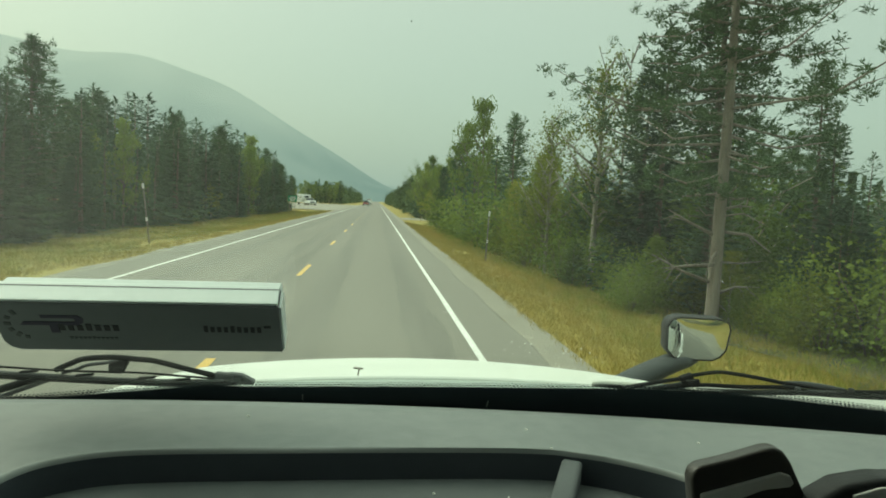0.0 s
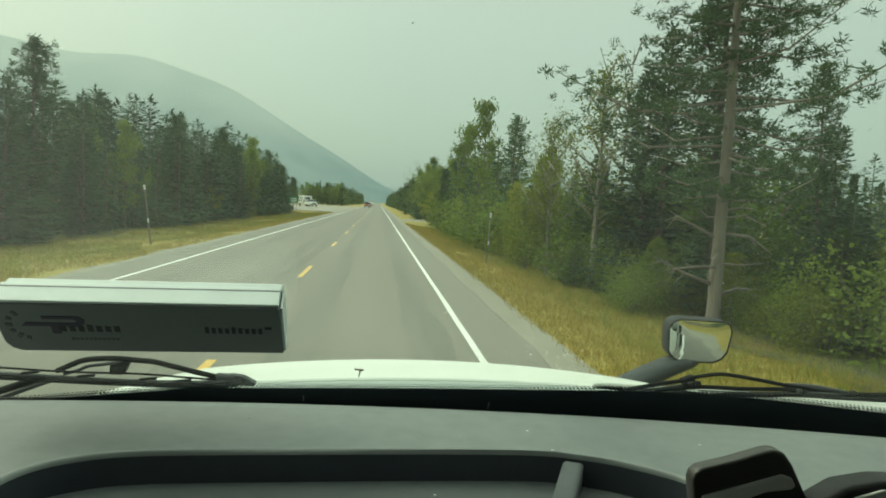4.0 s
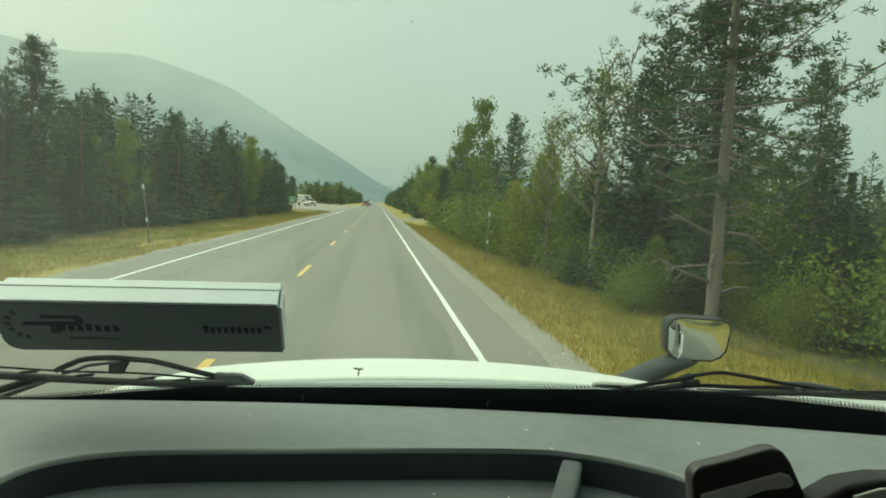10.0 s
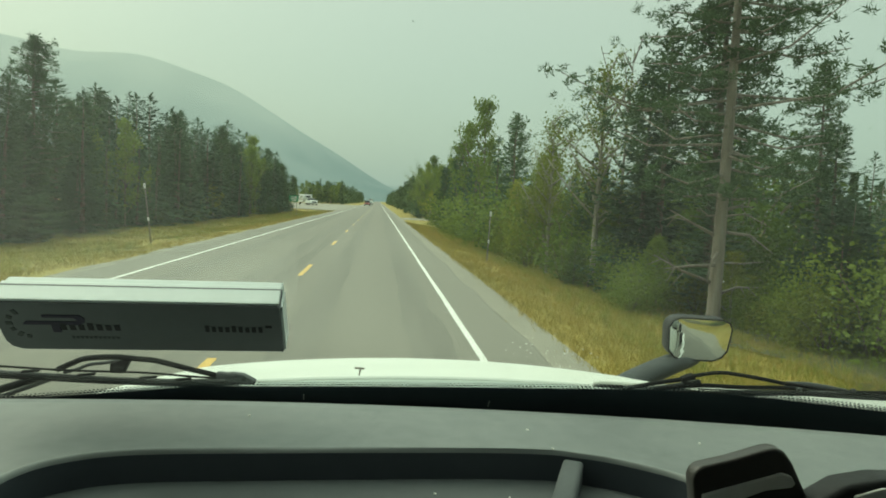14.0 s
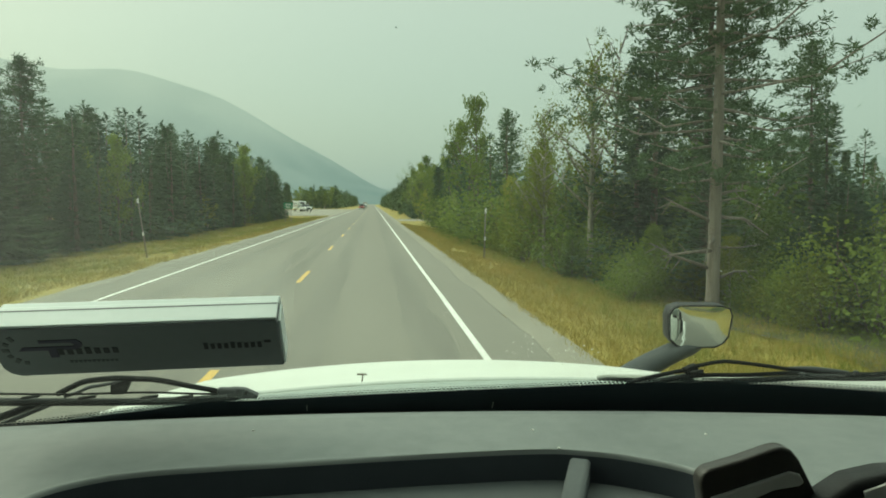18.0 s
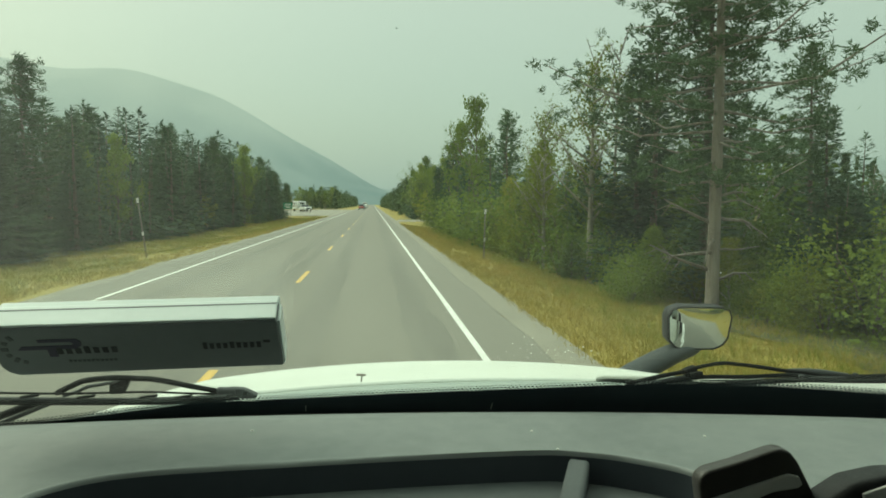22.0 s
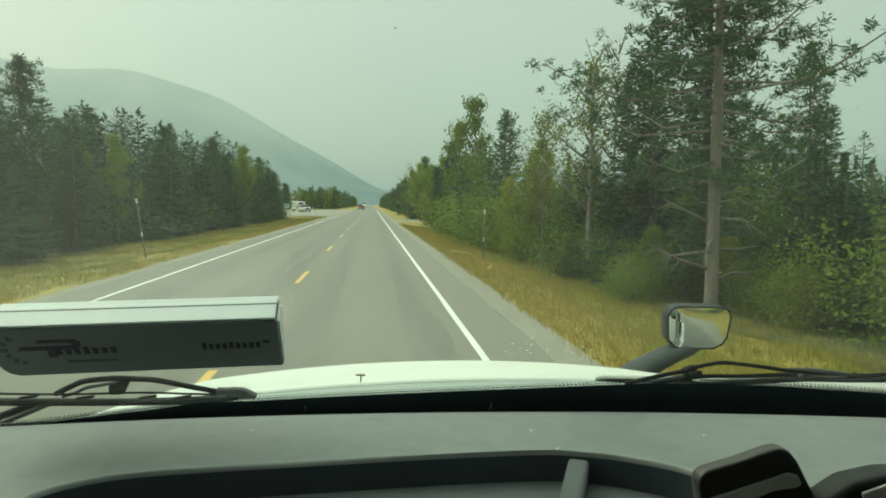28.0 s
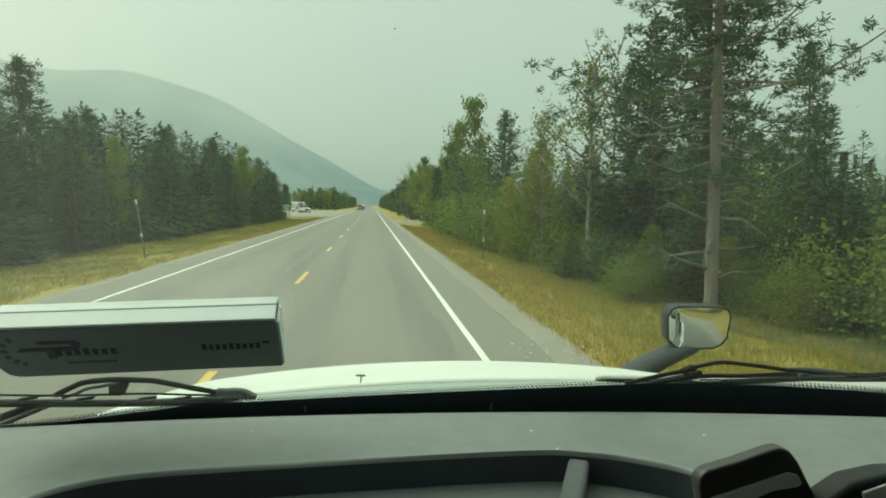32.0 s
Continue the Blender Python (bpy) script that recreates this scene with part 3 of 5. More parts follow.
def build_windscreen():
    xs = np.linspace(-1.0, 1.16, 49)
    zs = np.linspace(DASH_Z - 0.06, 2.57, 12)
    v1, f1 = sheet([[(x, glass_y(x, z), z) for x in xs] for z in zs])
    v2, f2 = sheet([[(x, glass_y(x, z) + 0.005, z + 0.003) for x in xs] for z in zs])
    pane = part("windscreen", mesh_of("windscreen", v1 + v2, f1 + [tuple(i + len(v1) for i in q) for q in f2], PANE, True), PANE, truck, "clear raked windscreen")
    pane.visible_shadow = False
    xs = np.linspace(-0.99, 1.15, 168)
    v, f = sheet([[(x, glass_y(x, DASH_Z - 0.055 + (frit_height(x) + 0.055) * s) - 0.003, DASH_Z - 0.055 + (frit_height(x) + 0.055) * s) for x in xs] for s in (0, 0.33, 0.66, 1)])
    part("frit_band", mesh_of("frit_band", v, f, FRIT), FRIT, pane, "black enamel band along the glass")
    verts, faces = [], []
    up = Vector((0, -0.75, 1)).normalized()
    for row, (h, r) in enumerate(((-0.0026, 0.0020), (0.0004, 0.0018), (0.0034, 0.0012))):
        for i in range(int(1.35 / 0.0046)):
            x = -0.52 + i * 0.0046 + (row % 2) * 0.0023
            z = DASH_Z + frit_height(x) + 0.003 + h
            c = Vector((x, glass_y(x, z) - 0.003, z))
            dot = r * (1.25 if x > 0.42 else 1.2 if x < -0.15 else 1.0)
            k = len(verts)
            for a in range(6):
                verts.append(c + Vector((1, 0, 0)) * dot * math.cos(a * math.pi / 3) + up * dot * math.sin(a * math.pi / 3))
            faces.append(tuple(range(k, k + 6)))
    tagged(part("frit_dots", mesh_of("frit_dots", verts, faces, FRIT), FRIT, pane, "fading rows of black dots"), kind="stuff")
    rnd = random.Random(4)
    verts, faces = [], []
    for i in range(62):
        x = rnd.gauss(0.20, 0.038) if i < 54 else rnd.uniform(-0.4, 0.6)
        z = rnd.gauss(1.880, 0.010) if i < 54 else rnd.uniform(1.9, 2.1)
        r = rnd.uniform(0.0002, 0.0006) if i % 6 else rnd.uniform(0.0006, 0.0009)
        k = len(verts)
        for a in range(5):
            q = r * rnd.uniform(0.6, 1.3)
            verts.append(Vector((x, glass_y(x, z) + 0.0065, z + 0.003)) + Vector((1, 0, 0)) * q * 1.5 * math.cos(a * 1.257) + up * q * math.sin(a * 1.257))
        faces.append(tuple(range(k, k + 5)))
    tagged(part("insect_splatter", mesh_of("insect_splatter", verts, faces, BUG), BUG, pane, "small white insect flecks on the glass"), kind="stuff")
    for x, z in ((0.020, 2.186), (0.31, 2.02), (-0.31, 1.945)):
        chip = [(0.0006 * math.cos(a * 1.047), 0.0006 * math.sin(a * 1.047)) for a in range(6)]
        part("glass_chip", outline_block(chip, 0.0006), FRIT, pane, "tiny dark chip in the glass").matrix_basis = pose(x, glass_y(x, z) - 0.002, z, 37, 0, 0)
    for x, h in ((-0.072, 0.010), (0.135, 0.011)):
        part("frit_notch", block(0.0011, 0.001, h, (x * 1.08, glass_y(x * 1.08, DASH_Z - 0.012) - 0.006, DASH_Z - 0.012), (37, 0, 4)), COWL_GREY, pane, "thin pale scratch in the enamel")


def hood_z(x, y):
    """The bonnet's crowned top, falling away in front."""
    z = float(np.interp(y, [1.44, 1.5, 1.95, 2.4, 2.55, 2.68, 2.78, 2.86, 2.9], [1.664, 1.657, 1.577, 1.491, 1.452, 1.39, 1.28, 1.1, 0.7]))
    return z - 0.085 * (x - CAB_X) ** 2 - 0.9 * max(0, abs(x - CAB_X) - 0.74) ** 2


def build_hood():
    rows = []
    for y in (1.515, 1.53, 1.56, 1.6, 1.75, 1.95, 2.15, 2.3, 2.4, 2.48, 2.55, 2.62, 2.68, 2.73, 2.78, 2.82, 2.86, 2.88, 2.9):
        w = float(np.interp(y, [1.515, 2.4, 2.9], [0.95, 0.87, 0.78]))
        row = []
        for s in np.linspace(-1, 1, 41):
            x = CAB_X + w * s
            edge = max(0, abs(s) - 0.93) / 0.07
            row.append((x, y, hood_z(x, y) - 0.10 * edge ** 2))
        row.insert(0, (row[0][0], y, 0.72))
        row.append((row[-1][0], y, 0.72))
        rows.append(row)
    v, f = sheet(rows)
    hood = part("hood", mesh_of("hood", v, f, WHITE_PAINT, True), WHITE_PAINT, truck, "glossy white bonnet")
    hood.modifiers.new("thick", "SOLIDIFY").thickness = 0.012
    xs = np.linspace(-1.0, 1.16, 37)
    v, f = sheet([[(x, y, z - 0.085 * (x - CAB_X) ** 2) for x in xs] for y, z in ((0.85, 1.78), (0.89, 1.797), (1.0, 1.772), (1.2, 1.725), (1.38, 1.682), (1.47, 1.658), (1.495, 1.648), (1.50, 1.58))])
    cowl = part("cowl", mesh_of("cowl", v, f, COWL_GREY, True), COWL_GREY, truck, "pale grey cowl panel below the windscreen")
    cowl.modifiers.new("thick", "SOLIDIFY").thickness = 0.006
    xs = np.linspace(0.50, 1.16, 15)
    v, f = sheet([[(x, y, z - 0.018 * min(1, (x - 0.5) / 0.2) ** 2 + 0.004) for x in xs] for y, z in ((0.93, 1.775), (0.95, 1.787), (1.0, 1.780), (1.2, 1.728), (1.38, 1.684), (1.43, 1.668), (1.436, 1.60))])
    end = part("cowl_end", mesh_of("cowl_end", v, f, COWL_PALE, True), COWL_PALE, cowl, "pale painted end of the cowl")
    end.modifiers.new("thick", "SOLIDIFY").thickness = 0.006
    nozzle = part("washer_nozzle", block(0.021, 0.006, 0.0035, (-0.022, 1.47, 1.6795), (0, 4, 5), 0.001), NOZZLE, cowl, "small brown washer nozzle")
    part("nozzle_stem", block(0.003, 0.004, 0.014, (-0.021, 1.468, 1.671), (0, 8, 0)), NOZZLE, nozzle)
    # body below: sides, bumper, chassis, wheels
    part("bumper", block(2.1, 0.25, 0.38, (CAB_X, 2.92, 0.62), bevel=0.05), CHROME, truck, "chrome front bumper")
    part("chassis", block(0.9, 8.2, 0.28, (CAB_X, -1.2, 0.72), bevel=0.02), RUBBER, truck, "dark chassis frame")
    for sx in (-1, 1):
        wheel_at(truck, CAB_X + sx * 0.93, 2.05, 0.52, 0.30)
        wheel_at(truck, CAB_X + sx * 0.90, -4.4, 0.52, 0.55)


def wheel_at(parent, x, y, r, w, hub=None):
    bm = bmesh.new()
    bmesh.ops.create_cone(bm, cap_ends=True, segments=28, radius1=r, radius2=r, depth=w, matrix=pose(x, y, r, 0, 90, 0))
    bmesh.ops.bevel(bm, geom=[e for e in bm.edges if abs(e.verts[0].co.x - e.verts[1].co.x) < 1e-4], offset=r * 0.12, segments=2, affect="EDGES")
    wheel = part("wheel", bm, RUBBER, parent, "black tyre on a steel rim", True)
    bm = bmesh.new()
    bmesh.ops.create_cone(bm, cap_ends=True, segments=20, radius1=r * 0.58, radius2=r * 0.5, depth=w + 0.02, matrix=pose(x, y, r, 0, 90, 0))
    part("rim", bm, hub or CHROME, wheel, "bright metal rim")


def build_cab():
    mid, half, back, top = 0.08, 1.08, -1.6, 2.60
    cab = part("cab", block(2 * half, 0.05, 1.75, (mid, back, 1.75), bevel=0.01), CAB_LINING, truck, "dark cab rear wall")
    part("roof", block(2 * half, 1.9, 0.06, (mid, -0.70, top + 0.02), bevel=0.01), CAB_LINING, truck, "dark cab headliner")
    part("outer_roof", block(2 * half + 0.06, 1.96, 0.05, (mid, -0.70, top + 0.08), bevel=0.02), WHITE_PAINT, truck, "white cab roof")
    part("cab_floor", block(2 * half, 2.4, 0.05, (mid, -0.4, 0.93), bevel=0.01), CAB_LINING, truck)
    part("firewall", block(2 * half, 0.04, 0.86, (mid, 0.79, 1.37)), CAB_LINING, truck)
    for sx in (-1, 1):
        x = mid + sx * half
        door = part("door", block(0.05, 2.3, 0.95, (x, -0.42, 1.40), bevel=0.01), WHITE_PAINT, truck, "white cab door")
        part("door_lining", block(0.02, 2.2, 0.90, (x - sx * 0.04, -0.42, 1.40), bevel=0.005), CAB_LINING, door)
        part("rear_pillar", block(0.06, 0.75, 0.78, (x, -1.2, 2.25), bevel=0.01), WHITE_PAINT, truck)
        v, f = tube([(x, base_y(x) - 0.02, DASH_Z - 0.02), (x, glass_y(x, 2.2), 2.2), (x, glass_y(x, top), top)], 0.045, 8)
        part("pillar", mesh_of("pillar", v, f, CAB_LINING, True), CAB_LINING, truck, "dark windscreen pillar")
        side = part("side_window", block(0.006, 1.0, 0.66, (x, -0.33, 2.22)), PANE, door, "clear side window")
        side.visible_shadow = False


def strand(name, pts, r, mat, parent, label="", sides=8, flat=1.0):
    """One bent rod of a wiper."""
    v, f = tube([tuple(p) for p in spline(pts, 6)], r, sides, flat)
    return part(name, mesh_of(name, v, f, mat, True), mat, parent, label)


def build_wipers():
    west = part("wiper", block(0.024, 0.012, 0.011, (-0.1750, 0.8252, 1.8245), (0, 6, 0), 0.003), WIPER_GREY, truck, "black windscreen wiper with a bent arm")
    strand("wiper_arm", [(-0.3648, 0.8118, 1.8321), (-0.3466, 0.8063, 1.8412), (-0.329, 0.8018, 1.8485), (-0.2977, 0.8016, 1.8511), (-0.2735, 0.8042, 1.8491), (-0.2551, 0.8061, 1.8474), (-0.2373, 0.8105, 1.8424), (-0.2132, 0.817, 1.8346), (-0.1852, 0.8236, 1.8264)], 0.0037, WIPER_BLACK, west, "bent black wiper arm", 8, 0.9)
    strand("washer_hose", [(-0.3613, 0.8205, 1.8262), (-0.3454, 0.8178, 1.8313), (-0.3309, 0.8135, 1.8381), (-0.3159, 0.8125, 1.8407), (-0.3014, 0.8112, 1.8433), (-0.2853, 0.8107, 1.845)], 0.0021, WIPER_GREY, west, "thin grey washer hose")
    part("wiper_clip", outline_block([(-0.011, -0.009), (0.004, -0.009), (0.011, 0.006), (0.012, 0.011), (0.006, 0.009), (-0.004, 0.004), (-0.011, 0.002)], 0.012, 0.0012), RUBBER, west, "square black clip").matrix_basis = pose(-0.2915, 0.8070, 1.8408)
    strand("wiper_spring", [(-0.4671, 0.7878, 1.8419), (-0.4178, 0.795, 1.8384), (-0.349, 0.8041, 1.8332), (-0.2693, 0.8096, 1.8314), (-0.2192, 0.8144, 1.8272), (-0.1838, 0.8168, 1.8248)], 0.0013, WIPER_BLACK, west)
    strand("wiper_carrier", [(-0.4713, 0.7945, 1.8324), (-0.4214, 0.8013, 1.8295), (-0.3098, 0.8152, 1.8215), (-0.2404, 0.8196, 1.8195), (-0.1746, 0.8199, 1.8209)], 0.0027, WIPER_GREY, west, "grey blade carrier")
    strand("wiper_blade", [(-0.4707, 0.7931, 1.8289), (-0.4212, 0.8007, 1.8251), (-0.3095, 0.814, 1.8177), (-0.2077, 0.8198, 1.815), (-0.1608, 0.8173, 1.8192)], 0.0024, RUBBER, west, "long black rubber blade")
    for x, y, z in ((-0.388, 0.798, 1.834), (-0.330, 0.806, 1.8295), (-0.262, 0.812, 1.8262), (-0.223, 0.815, 1.8242)):
        part("wiper_yoke", block(0.020, 0.005, 0.0026, (x, y, z - 0.001), (0, -6, 0), 0.0008), WIPER_BLACK, west)
    head = part("wiper_head", outline_block([(-0.022, -0.003), (-0.019, 0.004), (-0.004, 0.0065), (0.010, 0.005), (0.026, -0.003), (0.024, -0.007), (-0.018, -0.006)], 0.012, 0.0015), WIPER_GREY, west, "pivot head with two holes")
    head.matrix_basis = pose(-0.1640, 0.8270, 1.8235)
    for dx, dz in ((-0.008, 0.001), (0.012, 0.0)):
        bm = bmesh.new()
        bmesh.ops.create_cone(bm, cap_ends=True, segments=10, radius1=0.0026, radius2=0.0026, depth=0.0016, matrix=pose(dx, -0.0068, dz, 90, 0, 0))
        part("pivot_hole", bm, RUBBER, head)
    strand("wiper_strut", [(-0.4791, 0.8369, 1.7854), (-0.4366, 0.8289, 1.8016), (-0.3871, 0.8187, 1.8207)], 0.0046, WIPER_BLACK, west, "black wiper strut")
    strand("wiper_strut", [(-0.4735, 0.8488, 1.7756), (-0.4292, 0.8387, 1.7948), (-0.3796, 0.8268, 1.8161)], 0.0030, WIPER_GREY, west, "grey wiper strut")
    east = part("wiper", block(0.016, 0.010, 0.009, (0.383, 0.7602, 1.8541), (0, -20, 0), 0.0015), RUBBER, truck, "black windscreen wiper with a square clip")
    strand("wiper_arm", [(0.38, 0.7607, 1.8549), (0.3968, 0.7533, 1.8611), (0.4146, 0.7469, 1.8656), (0.431, 0.7444, 1.8651), (0.465, 0.7413, 1.8609), (0.4925, 0.7393, 1.8566), (0.5191, 0.7359, 1.8541), (0.5521, 0.7313, 1.8509), (0.6242, 0.7129, 1.8537)], 0.0024, WIPER_BLACK, east, "bent black wiper arm")
    strand("wiper_tail", [(0.3145, 0.7876, 1.8322), (0.3466, 0.7747, 1.8432), (0.3806, 0.7619, 1.8532)], 0.0027, WIPER_BLACK, east)
    strand("wiper_tail", [(0.3241, 0.7806, 1.8316), (0.364, 0.7657, 1.8436), (0.3929, 0.7549, 1.8518)], 0.0021, WIPER_GREY, east)
    part("wiper_stop", block(0.016, 0.006, 0.006, (0.388, 0.7539, 1.8510), (0, -8, 0), 0.001), RUBBER, east)
    strand("wiper_carrier", [(0.3392, 0.7738, 1.8352), (0.3702, 0.7634, 1.8426), (0.4015, 0.7547, 1.8475), (0.4467, 0.746, 1.8486), (0.4961, 0.7337, 1.8525), (0.5353, 0.7279, 1.8495), (0.6163, 0.704, 1.8575)], 0.0027, WIPER_BLACK, east, "black blade carrier")
    strand("wiper_blade", [(0.3513, 0.7688, 1.8341), (0.3968, 0.7589, 1.8376), (0.448, 0.7478, 1.8405), (0.5092, 0.7315, 1.8465), (0.5586, 0.7205, 1.8474), (0.6179, 0.7054, 1.8498)], 0.0026, RUBBER, east, "long black rubber blade")
    strand("wiper_spring", [(0.396, 0.757, 1.8425), (0.447, 0.746, 1.8445), (0.505, 0.732, 1.8495), (0.556, 0.7205, 1.8512), (0.618, 0.704, 1.8537)], 0.0011, WIPER_GREY, east)
    strand("wiper_joint", [(0.4993, 0.744, 1.8539), (0.528, 0.7381, 1.8545), (0.568, 0.733, 1.8494)], 0.0042, WIPER_GREY, east, "grey pivot joint")
    for c in ((0.5007, 0.7216, 1.854), (0.5568, 0.7067, 1.8584)):
        part("wiper_bolt", block(0.006, 0.005, 0.005, c, (0, 0, 20), 0.0015), WIPER_GREY, east)


def build_specks():
    """Insects dried on the bonnet."""
    rnd = random.Random(12)
    verts, faces = [], []
    for i in range(40):
        x, y, r = rnd.gauss(0.52, 0.16), rnd.uniform(1.55, 2.35), rnd.uniform(0.0015, 0.0042)
        k = len(verts)
        for a in range(5):
            q = r * rnd.uniform(0.6, 1.4)
            px, py = x + q * math.cos(a * 1.257), y + 2 * q * math.sin(a * 1.257)
            verts.append((px, py, hood_z(px, py) + 0.004))
        faces.append(tuple(range(k, k + 5)))
    tagged(part("hood_specks", mesh_of("hood_specks", verts, faces, RUBBER), RUBBER, truck, "dark insect specks on the bonnet"), kind="stuff")


def build_hood_mirror():
    c = (1.232, 2.42, 1.598)
    turn = pose(*c, 1.2, 0, -10.2)
    shape = [(-0.113, 0.045), (-0.098, 0.072), (-0.070, 0.083), (0.085, 0.083), (0.115, 0.072), (0.124, 0.045), (0.112, -0.035), (0.092, -0.062), (0.062, -0.078),
             (-0.055, -0.082), (-0.085, -0.074), (-0.110, -0.045)]
    shell = part("hood_mirror", outline_block(shape, 0.09, 0.010, 2), DEVICE_BLACK, truck, "black bonnet mirror on a curved arm", True)
    shell.matrix_basis = turn
    inner = [(x * 0.95 + 0.003, z * 0.93) for x, z in shape]
    fine = [tuple(p) for p in spline([*inner, inner[0]], 4)][:-1]
    rings = [[(x * s, -0.046 - 0.0032 * (1 - s * s), z * s) for x, z in [*fine, fine[0]]] for s in (1, 0.85, 0.7, 0.55, 0.4, 0.25, 0.1, 0.005)]
    v, f = sheet(rings)
    part("mirror_glass", mesh_of("mirror_glass", v, f, MIRROR, True), MIRROR, shell, "domed mirror glass")
    rim_pts = [(x * 0.97 + 0.003, -0.046, z * 0.97) for x, z in shape]
    v, f = tube([*rim_pts, rim_pts[0]], 0.0034, 6)
    part("mirror_rim", mesh_of("mirror_rim", v, f, RUBBER, True), RUBBER, shell, "black rubber rim")
    pts = spline([(0.93, 2.40, 1.385), (1.03, 2.42, 1.435), (1.13, 2.42, 1.485), (1.22, 2.42, 1.52), (1.25, 2.42, 1.545)], 5)
    v, f = tube([tuple(p) for p in pts], [0.066 - 0.028 * i / (len(pts) - 1) for i in range(len(pts))], 10, 0.75)
    part("mirror_arm", mesh_of("mirror_arm", v, f, ARM_GREY, True), ARM_GREY, truck, "dark curved mirror arm")


def bars(parent, name, x0, x1, z0, z1, n, mat, label, depth=0.0012, y=0.0):
    """A line of unreadable print: one bar to a letter."""
    w = (x1 - x0) / n
    bm = bmesh.new()
    rnd = random.Random(n)
    for i in range(n):
        h = (z1 - z0) * (1.0 if i in (0, n // 2) else 0.78 + 0.1 * rnd.random())
        cell = block(w * 0.62, depth, h, (x0 + (i + 0.5) * w, y, z0 + h / 2))
        me = bpy.data.meshes.new("tmp")
        cell.to_mesh(me)
        cell.free()
        bm.from_mesh(me)
        bpy.data.meshes.remove(me)
    return part(name, bm, mat, parent, label)


def build_transponder():
    face = pose(*outward((-0.2045, 0.6150, 1.9232)), 36.9, -0.9, 0.8) @ Matrix.Scale(1.08, 4)
    box = thing("transponder_box", "grey plastic toll transponder stuck to the windscreen", "transponder", IN_CAB @ face)
    w, h, d = 0.243, 0.0605, 0.031
    out = [(-w / 2 + 0.004, h / 2), (w / 2 - 0.001, h / 2), (w / 2, h / 2 - 0.002), (w / 2 + 0.001, -h / 2), (-w / 2 + 0.012, -h / 2), (-w / 2 + 0.004, -h / 2 + 0.004), (-w / 2, -h / 2 + 0.012), (-w / 2, h / 2 - 0.004)]
    part("body", outline_block(out, d - 0.006, 0.0012, 2), BOX_GREY, box, "dark grey front shell").matrix_basis = pose(0, 0.0125, 0)
    part("back_shell", outline_block([(x * 0.998 + 0.0004, z * 0.97) for x, z in out], 0.008, 0.001), BOX_LIT, box, "rear shell, its lit top painted pale").matrix_basis = pose(0, 0.0292, 0)
    part("top_cover", block(w - 0.003, d - 0.008, 0.003, (0.001, 0.0130, h / 2 + 0.0012), bevel=0.001), BOX_LIT, box, "top edge with its daylight painted pale")
    part("end_cap", block(0.0025, d - 0.010, h * 0.94, (w / 2 + 0.0014, 0.0130, -0.001), bevel=0.0006), BOX_LIT, box, "end cap, painted pale like the lit top")
    part("seam", block(w - 0.004, 0.0012, 0.0008, (0.001, 0.0195, h / 2 + 0.0026)), BOX_GREY, box, "dark seam along the top")
    y = 0.0001
    for deg, size in ((118, 0.0062), (150, 0.0048), (178, 0.0060), (205, 0.0046), (232, 0.0064), (258, 0.0044)):
        part("seal_piece", block(0.0042, 0.0012, size, (-0.096 + 0.0155 * math.cos(radians(deg)), y, 0.004 + 0.0165 * math.sin(radians(deg))), (0, 90 - deg, 0), 0.0004), MARK_SEAL, box, "faded piece of a round seal")
    logo = part("emblem", outline_block([(-0.002, -0.013), (0.005, -0.013), (0.005, -0.0035), (0.022, -0.0035), (0.027, 0.000), (0.028, 0.005), (0.024, 0.009), (-0.007, 0.009), (-0.007, 0.0055), (0.019, 0.0055), (0.0215, 0.003), (0.019, 0.0008), (-0.022, 0.0008), (-0.026, -0.0035), (-0.002, -0.0035)], 0.0012),
                MARK_PURPLE, box, "dark purple emblem shape")
    logo.matrix_basis = pose(-0.075, y, 0.007)
    bars(box, "print_line", -0.071, -0.018, -0.0030, 0.0055, 7, MARK_DARK, "dark brand print as plain bars", y=y)
    bars(box, "fine_print", -0.064, -0.022, -0.0142, -0.0112, 11, MARK_SEAL, "faint fine print", y=y)
    bars(box, "print_line", 0.053, 0.106, -0.0030, 0.0050, 9, MARK_DARK, "dark brand print as plain bars", y=y)
    part("trade_mark", block(0.006, 0.0012, 0.003, (0.1105, y, 0.0045)), MARK_DARK, box)


